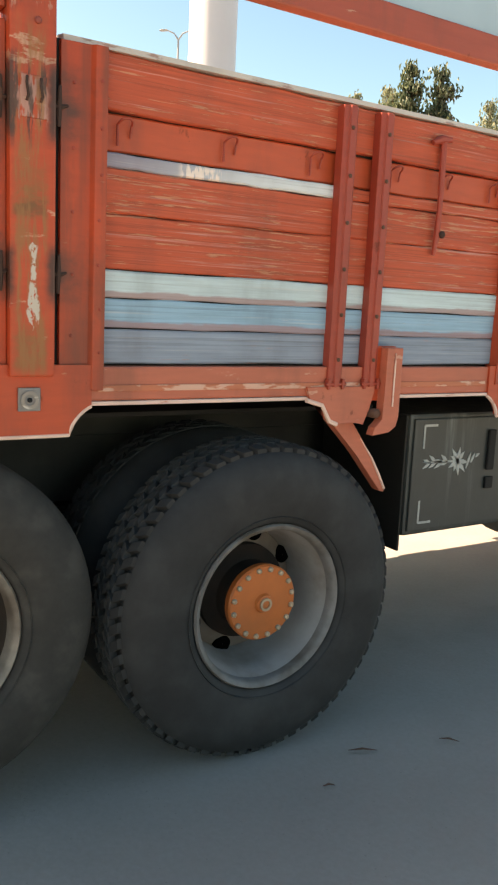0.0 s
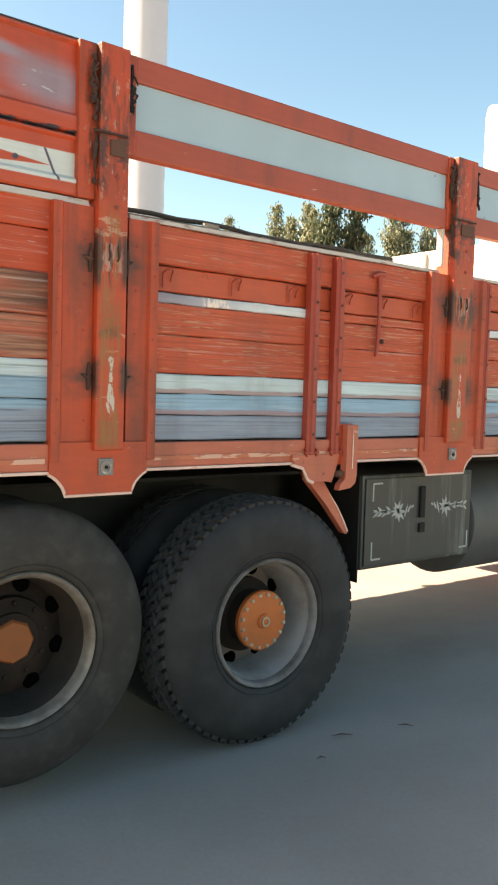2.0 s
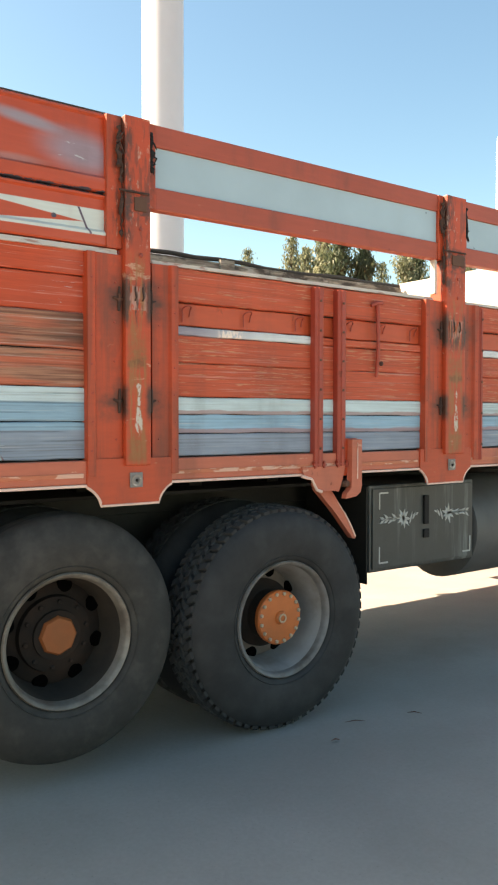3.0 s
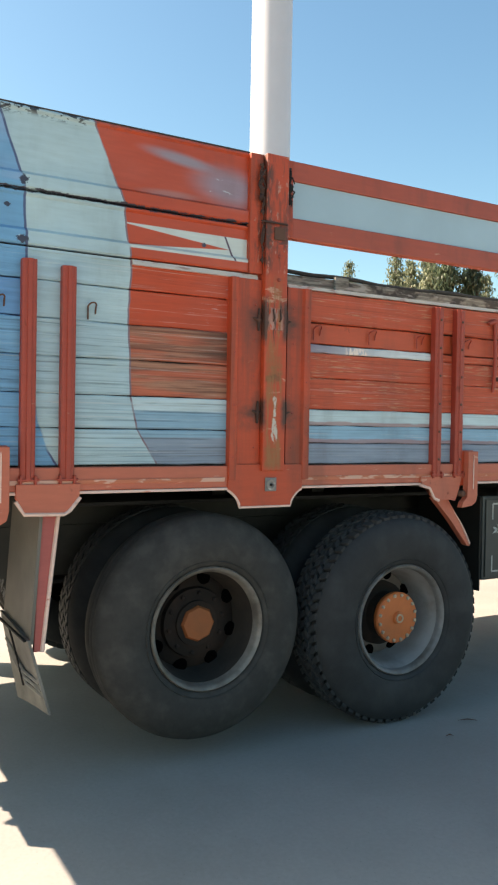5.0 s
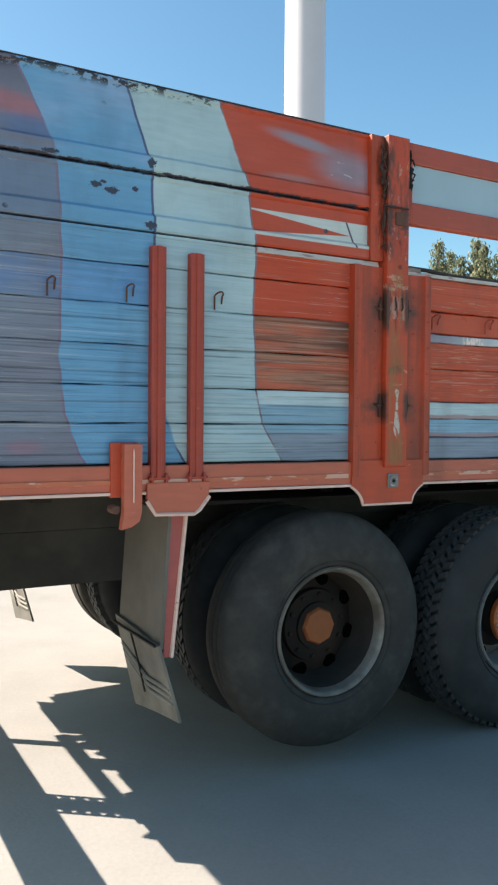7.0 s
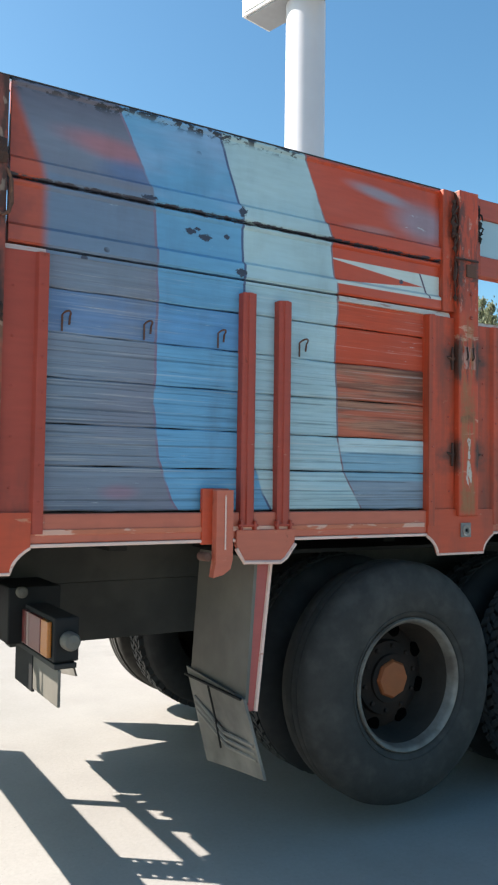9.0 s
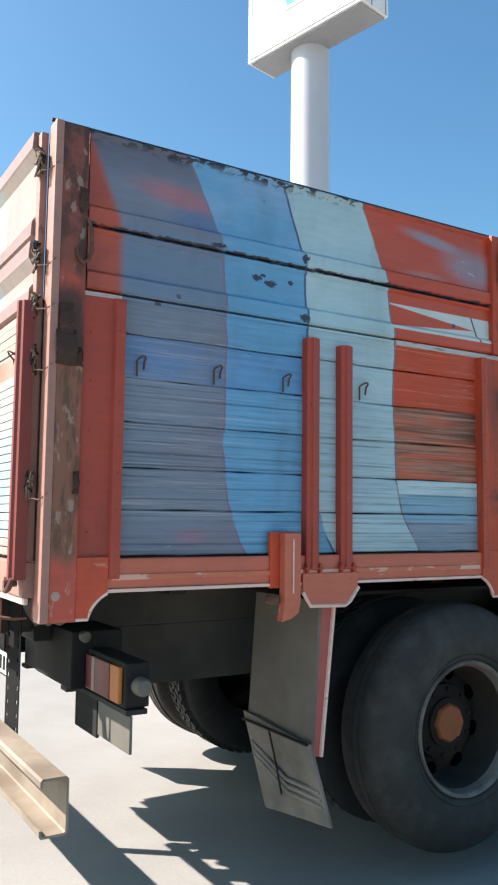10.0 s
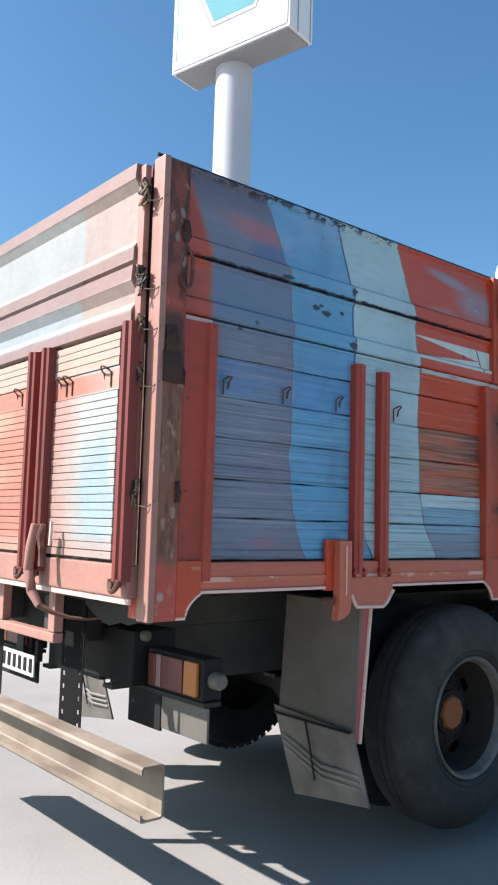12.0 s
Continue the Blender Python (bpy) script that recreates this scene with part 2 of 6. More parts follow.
        c = g.mix(g.math("MULTIPLY", flake, near_top), c, (0.025, 0.028, 0.035))
        spot = g.math("SUBTRACT", 1.0, g.step(g.cells((11, 11, 13), 3.0), 0.10, 0.14))
        spot = g.math("MULTIPLY", spot, g.step(g.noise((2.2, 2, 3.5), 2, shift=91), 0.56, 0.6))
        c = g.mix(spot, c, (0.04, 0.045, 0.07))
        rag = g.math("MULTIPLY", g.math("SUBTRACT", g.noise((95, 95, 95), 5, 0.75, shift=33), 0.5), 2.4)
        for cx, cz, rx, rz in ((-0.80, 2.168, 0.022, 0.010), (-0.745, 2.155, 0.024, 0.012), (-0.665, 2.170, 0.012, 0.008), (-0.775, 2.180, 0.012, 0.006), (-0.612, 2.262, 0.016, 0.016), (-0.615, 2.055, 0.022, 0.014), (-0.95, 2.245, 0.03, 0.008)):
            ux, uz = g.math("DIVIDE", g.math("SUBTRACT", x, cx), rx), g.math("DIVIDE", g.math("SUBTRACT", z, cz), rz)
            d = g.math("ADD", g.math("SQRT", g.math("ADD", g.math("MULTIPLY", ux, ux), g.math("MULTIPLY", uz, uz))), rag)
            c = g.mix(g.math("SUBTRACT", 1.0, g.step(d, 0.85, 1.0)), c, (0.03, 0.035, 0.06))
        ragged = g.math("MULTIPLY", g.math("SUBTRACT", g.noise((22, 22, 30), 5, 0.7, shift=37), 0.47), 0.03)
        for seam in (2.234, 2.226):
            gap = g.math("SUBTRACT", g.math("ABSOLUTE", g.math("SUBTRACT", z, seam)), ragged)
            c = g.mix(g.math("SUBTRACT", 1.0, g.step(gap, 0.0005, 0.003)), c, (0.04, 0.04, 0.055))
    if boards:
        # milled grooves along the lower planks, worn away in places
        sway = g.math("MULTIPLY", g.noise((1.2, 1, 6), 3, shift=87), 0.5)
        f = g.math("FRACT", g.math("ADD", g.math("MULTIPLY", z, 29.5), sway))
        groove = g.math("SUBTRACT", 1.0, g.step(g.math("ABSOLUTE", g.math("SUBTRACT", f, 0.5)), 0.035, 0.10))
        groove = g.math("MULTIPLY", groove, g.math("SUBTRACT", 1.0, g.step(z, 1.78, 1.79)))
        groove = g.math("MULTIPLY", groove, g.step(g.noise((2.6, 2, 24), 4, 0.6, shift=89), 0.40, 0.58))
        c = g.mix(g.math("MULTIPLY", groove, 0.42), c, g.vary(c, 0.85, 0.0))
        h = g.math("SUBTRACT", h, g.math("MULTIPLY", groove, 0.8))
    return g.done(c, 0.68 if boards else 0.45, h, 0.6 if boards else 0.2, 0.004)


M_FRAME = steel_paint("orange_painted_steel", ORANGE, 0.70, (0.60, 0.28, 0.16), 0.55)
M_RAIL = steel_paint("faded_orange_rail_paint", (0.50, 0.122, 0.070), 0.655, (0.64, 0.36, 0.26))
M_BAR = steel_paint("brick_red_bar_paint", (0.36, 0.048, 0.026), 0.74, BARE, 0.6)
def pillar_paint(name, xc, half):
    """Orange pillar paint with ochre bands, dark hinge smudges and a chalky flaked run."""
    g = Graph(name)
    c, h = worn(g, ORANGE, 0.66, BARE, 0, 0.45)
    ragged = g.math("MULTIPLY", g.math("SUBTRACT", g.noise((25, 25, 40), 5, 0.6, shift=3), 0.5), 0.05)
    z = g.math("ADD", g.z, ragged)
    dx = g.math("SUBTRACT", g.math("ADD", g.x, g.math("MULTIPLY", ragged, 0.35)), xc)
    off = g.math("ABSOLUTE", dx)

    def band(low, high, soft=0.008):
        return g.math("MULTIPLY", g.step(z, low - soft, low + soft), g.math("SUBTRACT", 1.0, g.step(z, high - soft, high + soft)))

    inside = g.math("SUBTRACT", 1.0, g.step(off, half * 0.55, half * 0.85))
    wet = g.math("ADD", 0.35, g.math("MULTIPLY", g.step(g.noise((26, 26, 34), 5, 0.7, shift=75), 0.40, 0.58), 0.6))
    for low, high, k in ((1.60, 1.68, 0.95), (1.25, 1.345, 0.9), (1.685, 1.71, 0.7)):
        c = g.mix(g.math("MULTIPLY", g.math("MULTIPLY", band(low, high, 0.022), inside), g.math("MULTIPLY", wet, k)), c, (0.26, 0.095, 0.03))
    c = g.mix(g.math("MULTIPLY", g.math("MULTIPLY", band(1.60, 1.625), inside), 0.6), c, (0.12, 0.06, 0.02))
    edge = g.step(off, half * 0.5, half * 0.95)
    for low, high in ((1.77, 1.93), (1.41, 1.535)):
        c = g.mix(g.math("MULTIPLY", g.math("MULTIPLY", band(low, high, 0.03), edge), 0.92), c, (0.045, 0.026, 0.018))
    # corroded upper left edge beside the panels, with flaked pale scraps
    left = g.math("SUBTRACT", 1.0, g.step(dx, -half * 0.75, -half * 0.05))
    blot = g.step(g.noise((34, 34, 11), 5, 0.7, shift=33), 0.42, 0.56)
    c = g.mix(g.math("MULTIPLY", g.math("MULTIPLY", left, blot), g.math("MULTIPLY", band(2.04, 2.56, 0.04), 0.9)), c, (0.06, 0.027, 0.018))
    scrap = g.step(g.noise((55, 55, 20), 5, 0.7, shift=59), 0.60, 0.64)
    c = g.mix(g.math("MULTIPLY", g.math("MULTIPLY", scrap, band(2.04, 2.5, 0.04)), 0.6), c, (0.50, 0.33, 0.25))
    latch = g.math("MULTIPLY", band(2.14, 2.25, 0.02), g.step(g.noise((24, 24, 30), 5, 0.7, shift=65), 0.40, 0.54))
    c = g.mix(g.math("MULTIPLY", latch, 0.85), c, (0.055, 0.027, 0.02))
    flakes = g.step(g.noise((60, 60, 14), 4, 0.6, shift=9), 0.46, 0.52)
    c = g.mix(g.math("MULTIPLY", g.math("MULTIPLY", band(1.80, 1.90), inside), g.math("MULTIPLY", flakes, 0.6)), c, (0.40, 0.31, 0.26))
    smear = g.step(g.noise((70, 70, 9), 4, 0.65, shift=29), 0.50, 0.60)
    soak = g.step(g.noise((45, 45, 6), 5, 0.7, shift=49), 0.44, 0.62)
    c = g.mix(g.math("MULTIPLY", g.math("MULTIPLY", band(1.24, 2.0, 0.05), inside), g.math("MULTIPLY", soak, 0.8)), c, (0.29, 0.12, 0.042))
    c = g.mix(g.math("MULTIPLY", g.math("MULTIPLY", band(1.76, 1.93, 0.03), smear), 0.85), c, (0.06, 0.032, 0.022))
    c = g.mix(g.math("MULTIPLY", g.math("MULTIPLY", band(2.06, 2.50, 0.05), smear), 0.55), c, (0.09, 0.035, 0.022))
    width = g.along(z, 1.2, 2.6, [(1.20, 0.0), (1.345, 0.0), (1.36, 0.015), (1.405, 0.016), (1.45, 0.009), (1.50, 0.006), (1.535, 0.012), (1.55, 0.0)])
    run = g.step(g.math("SUBTRACT", width, g.math("ABSOLUTE", g.math("SUBTRACT", dx, 0.006))), 0.0, 0.004)
    c = g.mix(g.math("MULTIPLY", run, g.step(g.noise((90, 90, 60), 5, 0.65, shift=5), 0.40, 0.50)), c, (0.50, 0.44, 0.37))
    return g.done(c, 0.55, h, 0.3)


def corner_paint():
    """Rear corner paint: darker red, soaked brown in the middle of the channel."""
    g = Graph("stained_corner_pillar_paint")
    c, h = worn(g, (0.45, 0.078, 0.046), 0.76, BARE, 0, 0.55)
    ragged = g.math("MULTIPLY", g.math("SUBTRACT", g.noise((14, 14, 9), 5, 0.6, shift=3), 0.5), 0.06)
    x = g.math("ADD", g.x, ragged)
    strip = g.math("SUBTRACT", 1.0, g.step(x, -1.413, -1.387))
    z = g.math("ADD", g.z, ragged)
    low = g.math("MULTIPLY", g.step(z, 1.23, 1.27), g.math("SUBTRACT", 1.0, g.step(z, 1.78, 1.9)))
    c = g.mix(g.math("MULTIPLY", g.math("MULTIPLY", strip, low), 0.92), c, (0.20, 0.092, 0.050))
    mid = g.math("MULTIPLY", g.step(z, 1.80, 1.86), g.math("SUBTRACT", 1.0, g.step(z, 2.0, 2.06)))
    c = g.mix(g.math("MULTIPLY", g.math("MULTIPLY", strip, mid), 0.9), c, (0.040, 0.022, 0.016))
    up = g.step(z, 2.03, 2.12)
    c = g.mix(g.math("MULTIPLY", g.math("MULTIPLY", strip, up), 0.75), c, (0.15, 0.055, 0.038))
    grime = g.math("MULTIPLY", up, g.step(g.noise((9, 9, 7), 5, 0.65, shift=35), 0.46, 0.60))
    c = g.mix(g.math("MULTIPLY", g.math("MULTIPLY", strip, grime), 0.8), c, (0.055, 0.026, 0.018))
    seam = g.math("MULTIPLY", g.step(x, -1.425, -1.41), g.math("MULTIPLY", g.step(z, 2.02, 2.10), g.step(g.noise((30, 30, 12), 5, 0.7, shift=45), 0.36, 0.52)))
    c = g.mix(g.math("MULTIPLY", seam, 0.9), c, (0.05, 0.024, 0.017))
    soak = g.step(g.noise((30, 30, 7), 5, 0.65, shift=25), 0.48, 0.62)
    c = g.mix(g.math("MULTIPLY", g.math("MULTIPLY", strip, g.math("MULTIPLY", soak, g.step(z, 1.24, 1.30))), 0.6), c, (0.045, 0.024, 0.016))
    pale = g.step(g.noise((40, 40, 16), 4, shift=15), 0.60, 0.66)
    c = g.mix(g.math("MULTIPLY", g.math("MULTIPLY", strip, pale), 0.5), c, (0.40, 0.30, 0.23))
    return g.done(c, 0.62, h, 0.35)


def smudged_frame(name, xc, reach):
    """Orange frame paint, blackened round the hinges at xc."""
    g = Graph(name)
    c, h = worn(g, ORANGE, 0.70, (0.60, 0.28, 0.16), 0, 0.55)
    rag = g.math("MULTIPLY", g.math("SUBTRACT", g.noise((18, 18, 26), 5, 0.65, shift=6), 0.5), 0.12)
    off = g.math("ADD", g.math("ABSOLUTE", g.math("SUBTRACT", g.x, xc)), rag)
    near = g.math("SUBTRACT", 1.0, g.step(off, reach * 0.35, reach))
    for zc, hh in ((1.85, 0.13), (1.475, 0.10)):
        dz = g.math("ADD", g.math("ABSOLUTE", g.math("SUBTRACT", g.z, zc)), rag)
        c = g.mix(g.math("MULTIPLY", g.math("MULTIPLY", near, g.math("SUBTRACT", 1.0, g.step(dz, 0.0, hh))), 0.9), c, (0.045, 0.028, 0.02))
    blot = g.step(g.noise((34, 34, 11), 5, 0.7, shift=33), 0.45, 0.58)
    high = g.math("MULTIPLY", g.step(g.z, 2.02, 2.10), g.math("SUBTRACT", 1.0, g.step(off, 0.05, 0.12)))
    c = g.mix(g.math("MULTIPLY", g.math("MULTIPLY", high, blot), 0.85), c, (0.07, 0.03, 0.02))
    pale = g.step(g.noise((50, 50, 22), 5, 0.7, shift=39), 0.60, 0.64)
    c = g.mix(g.math("MULTIPLY", g.math("MULTIPLY", high, pale), 0.7), c, (0.52, 0.34, 0.25))
    streak = g.step(g.noise((30, 30, 1.4), 4, 0.6, shift=23), 0.46, 0.70)
    c = g.mix(g.math("MULTIPLY", streak, 0.65), c, (0.21, 0.045, 0.022))
    grime = g.step(g.noise((10, 10, 4), 5, 0.65, shift=27), 0.52, 0.66)
    c = g.mix(g.math("MULTIPLY", grime, 0.45), c, (0.16, 0.045, 0.025))
    return g.done(c, 0.55, h, 0.28)


M_FRAME_MID = smudged_frame("smudged_middle_frame_paint", 0.40, 0.18)
M_FRAME_FORE = smudged_frame("smudged_front_frame_paint", 2.20, 0.20)
M_PILLAR_MID = pillar_paint("stained_middle_pillar_paint", 0.40, 0.053)
M_PILLAR_FORE = pillar_paint("stained_front_pillar_paint", 2.20, 0.072)
M_CORNER = corner_paint()
M_REARBAR = steel_paint("dark_red_rear_bar_paint", (0.185, 0.027, 0.018), 0.78, (0.35, 0.18, 0.13), 0.5)
M_TOPRAIL = steel_paint("red_rail_paint", (0.39, 0.066, 0.034), 0.73, BARE, 0.5)
M_GUARD = steel_paint("faded_crimson_guard_paint", (0.40, 0.085, 0.075), 0.72, (0.6, 0.4, 0.36), 0.3)
M_EDGE = steel_paint("worn_white_edge_paint", (0.56, 0.49, 0.42), 0.60, (0.30, 0.10, 0.06), 0.3)
M_PINKEDGE = steel_paint("pink_white_edge_paint", (0.72, 0.50, 0.42), 0.60, (0.5, 0.12, 0.06), 0.25)
M_CREASE = steel_paint("chipped_crease_paint", (0.52, 0.14, 0.068), 0.50, (0.70, 0.46, 0.36))
M_SOOT = steel_paint("sooty_brown_steel", (0.050, 0.024, 0.017), 0.62, (0.13, 0.05, 0.03), 0.6, 0.85)
M_RUST = steel_paint("rusty_hinge_steel", (0.11, 0.05, 0.032), 0.60, (0.25, 0.11, 0.06), 0.6, 0.85)
M_CHALK = steel_paint("chalky_grey_chipped_paint", (0.50, 0.47, 0.42), 0.46, (0.13, 0.10, 0.08), 0.5)
def infill_paint():
    g = Graph("pale_blue_panel_paint")
    h = g.noise(5, 4, shift=2)
    c = g.vary(g.vary((0.315, 0.445, 0.50), 0.16, g.noise(1.6, 4)), 0.10, h)
    spot = g.math("SUBTRACT", 1.0, g.step(g.cells((13, 13, 13), 3.3), 0.09, 0.13))
    spot = g.math("MULTIPLY", spot, g.step(g.noise((3, 3, 5), 2, shift=9), 0.54, 0.57))
    c = g.mix(spot, c, (0.04, 0.045, 0.05))
    return g.done(c, 0.42, h, 0.12)


M_PANEL = infill_paint()
M_MURAL_STEEL = mural("striped_mural_on_steel", False)
M_MURAL_BOARD = mural("striped_mural_on_boards", True)
M_PLANK_ORANGE = plank_paint("orange_board_paint", (0.53, 0.082, 0.034), 0.595, (0.62, 0.30, 0.175))
M_PLANK_DEEP = steel_paint("deep_orange_recess_paint", (0.52, 0.075, 0.026), 0.74)
M_PLANK_PALE = plank_paint("pale_blue_board_paint", (0.46, 0.60, 0.62), 0.66, (0.66, 0.68, 0.66), joint=1.428)
M_PLANK_BLUE = plank_paint("blue_board_paint", (0.22, 0.415, 0.535), 0.69, (0.5, 0.56, 0.6), joint=1.354)
M_PLANK_GREY = plank_paint("grey_blue_board_paint", (0.225, 0.29, 0.36), 0.68, (0.42, 0.24, 0.21))


def stripe_paint():
    g = Graph("lilac_white_stripe_paint")
    c = g.mix(g.step(g.x, 0.58, 1.18), (0.27, 0.25, 0.30), (0.60, 0.66, 0.67))
    near = g.math("SUBTRACT", 1.0, g.step(g.math("ABSOLUTE", g.math("SUBTRACT", g.x, 0.86)), 0.05, 0.075))
    c = g.mix(g.math("MULTIPLY", near, g.step(g.noise((45, 10, 12), 3, shift=3), 0.46, 0.52)), c, (0.78, 0.66, 0.58))
    c, h = worn(g, c, 0.68, (0.7, 0.7, 0.7), 0.2, 0.15)
    return g.done(c, 0.6, h, 0.4)


M_STRIPE = stripe_paint()


def plain(name, color, rough, noise_scale=14.0, amount=0.2, metal=0.0, strength=0.2, distance=0.003, dust=None, dust_amount=0.5, spec=0.5):
    g = Graph(name)
    n1, n2 = g.noise(noise_scale, 5, 0.6), g.noise(noise_scale / 6, 3, 0.5, shift=4)
    c = g.vary(g.vary(color, amount, n1), amount, n2)
    if dust:
        c = g.mix(g.math("MULTIPLY", g.step(g.noise(noise_scale / 3, 4, shift=9), 0.42, 0.72), dust_amount), c, dust)
    return g.done(c, rough, n1, strength, distance, metal, spec)


M_TYRE = plain("black_tyre_rubber", (0.021, 0.0225, 0.0235), 0.72, 26, 0.35, dust=(0.042, 0.044, 0.044), dust_amount=0.6, spec=0.35)
M_TYRE_DUSTY = plain("dusty_worn_tyre_rubber", (0.034, 0.033, 0.030), 0.82, 36, 0.3, dust=(0.072, 0.067, 0.060), dust_amount=0.55, spec=0.35)
M_RIM = plain("grey_painted_wheel_steel", (0.27, 0.265, 0.26), 0.55, 20, 0.2, 0.0, dust=(0.14, 0.11, 0.09), dust_amount=0.6)
M_RIM_DARK = plain("rusty_dark_wheel_steel", (0.020, 0.016, 0.014), 0.82, 22, 0.35, 0.1, dust=(0.040, 0.024, 0.017), dust_amount=0.6, spec=0.2)
M_LIP_DARK = plain("grey_rim_lip_steel", (0.165, 0.16, 0.155), 0.6, 24, 0.4, 0.1, dust=(0.08, 0.062, 0.045), dust_amount=0.85)
# near-black colour that stands for the shade inside the hand holes
M_VOID = plain("hand_hole_shade_black", (0.002, 0.002, 0.002), 1.0, 20, 0.1, spec=0.0)
M_TREAD = plain("dusty_tread_rubber", (0.044, 0.047, 0.048), 0.7, 22, 0.3, dust=(0.075, 0.075, 0.073), dust_amount=0.6, spec=0.35)
M_DISC = plain("brown_stained_wheel_disc", (0.15, 0.13, 0.115), 0.6, 18, 0.25, 0.1, dust=(0.10, 0.07, 0.05), dust_amount=0.7)
M_LIP = plain("scuffed_rim_lip_steel", (0.19, 0.17, 0.145), 0.55, 30, 0.5, 0.2, dust=(0.09, 0.07, 0.055), dust_amount=0.8)
M_BARREL = plain("dull_brown_rim_steel", (0.034, 0.028, 0.023), 0.8, 24, 0.4, 0.1, dust=(0.05, 0.036, 0.028), dust_amount=0.7, spec=0.25)
M_HUB = plain("orange_hub_paint", (0.51, 0.118, 0.026), 0.5, 24, 0.15, dust=(0.30, 0.09, 0.03), dust_amount=0.4)
M_BOLT = plain("bare_bolt_steel", (0.42, 0.33, 0.24), 0.45, 40, 0.3, 0.4)
M_CHASSIS = plain("dusty_chassis_steel", (0.036, 0.034, 0.029), 0.75, 11, 0.35, 0.05, dust=(0.072, 0.066, 0.056), dust_amount=0.7)
M_TANK = plain("dusty_grey_tank_steel", (0.085, 0.088, 0.086), 0.6, 8, 0.3, 0.1, dust=(0.13, 0.125, 0.115), dust_amount=0.6)
M_DARK = plain("black_chassis_steel", (0.013, 0.013, 0.012), 0.7, 9, 0.3, 0.1, dust=(0.024, 0.021, 0.018), dust_amount=0.5)
M_GREASE = plain("oily_axle_steel", (0.013, 0.012, 0.012), 0.6, 14, 0.3, 0.1)
M_FLAP = plain("grey_mudguard_plastic", (0.125, 0.115, 0.096), 0.7, 7, 0.35, dust=(0.055, 0.05, 0.042), dust_amount=0.5)
M_FLAP_LOW = plain("dusty_mudflap_rubber", (0.13, 0.123, 0.108), 0.8, 12, 0.4, dust=(0.25, 0.232, 0.20), dust_amount=0.7)
M_FLAP_RIB = plain("rubbed_pale_mudflap_rib", (0.20, 0.19, 0.168), 0.8, 12, 0.4, dust=(0.28, 0.26, 0.225), dust_amount=0.6)


def weathered_boards():
    g = Graph("weathered_grey_boards")
    c = g.mix(g.step(g.noise((3, 20, 60), 5, 0.65), 0.35, 0.65), (0.10, 0.085, 0.07), (0.30, 0.27, 0.22))
    c = g.mix(g.step(g.noise((5, 5, 9), 4, 0.6, shift=4), 0.50, 0.62), c, (0.05, 0.042, 0.036))
    c = g.mix(g.math("MULTIPLY", g.step(g.noise((6, 6, 30), 4, 0.6, shift=8), 0.56, 0.66), 0.7), c, (0.42, 0.40, 0.36))
    return g.done(c, 0.85, g.noise((3, 30, 80), 4, 0.6), 0.5)


M_INNER = weathered_boards()
M_BEAM = plain("beige_painted_beam", (0.245, 0.200, 0.150), 0.65, 9, 0.4, dust=(0.125, 0.090, 0.062), dust_amount=0.75)
M_WHITE = plain("white_sign_enamel", (0.78, 0.78, 0.77), 0.85, 3, 0.04, spec=0.15)
M_POLE = plain("white_pole_paint", (0.52, 0.52, 0.55), 0.4, 4, 0.05)
M_TEAL = plain("teal_sign_film", (0.13, 0.33, 0.37), 0.85, 6, 0.05, spec=0.15)
M_GREYTRIM = plain("grey_sign_trim", (0.30, 0.31, 0.32), 0.8, 10, 0.1, spec=0.15)
M_CREAM = plain("cream_headboard_paint", (0.78, 0.72, 0.62), 0.5, 10, 0.08, dust=(0.6, 0.5, 0.4), dust_amount=0.4)
M_ROPE = plain("frayed_dirty_rope", (0.17, 0.125, 0.085), 0.95, 60, 0.4)
M_REFLECT = plain("grey_reflector_plastic", (0.20, 0.19, 0.18), 0.6, 60, 0.3)
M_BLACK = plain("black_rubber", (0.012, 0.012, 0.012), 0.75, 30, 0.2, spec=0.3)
M_STRUT = plain("matt_black_strut_paint", (0.0055, 0.0055, 0.006), 0.85, 30, 0.25, spec=0.15)
M_BARK = plain("grey_brown_bark", (0.13, 0.10, 0.075), 0.9, 18, 0.35, strength=0.6, distance=0.01)
M_PLATE = plain("white_plate_enamel", (0.62, 0.62, 0.60), 0.4, 20, 0.08)


def toolbox_paint():
    g = Graph("black_streaked_toolbox_steel")
    streak = g.step(g.noise((16, 16, 1.1), 5, 0.6), 0.48, 0.72)
    c = g.mix(g.math("MULTIPLY", streak, 0.6), (0.030, 0.038, 0.037), (0.18, 0.215, 0.21))
    c = g.vary(c, 0.2, g.noise(22, 4))
    return g.done(c, 0.5, g.noise(30, 4), 0.15)


M_BOX = toolbox_paint()


def lens(name, color):
    g = Graph(name)
    ribs = g.noise((4, 140, 140), 2)
    g.bsdf.inputs["Coat Weight"].default_value = 0.15
    return g.done(g.vary(color, 0.15, ribs), 0.38, ribs, 0.3, 0.002)


M_RED_LENS = lens("red_lamp_lens", (0.105, 0.012, 0.012))
M_AMBER_LENS = lens("amber_lamp_lens", (0.40, 0.125, 0.012))
M_CLEAR_LENS = lens("clear_lamp_lens", (0.22, 0.14, 0.125))


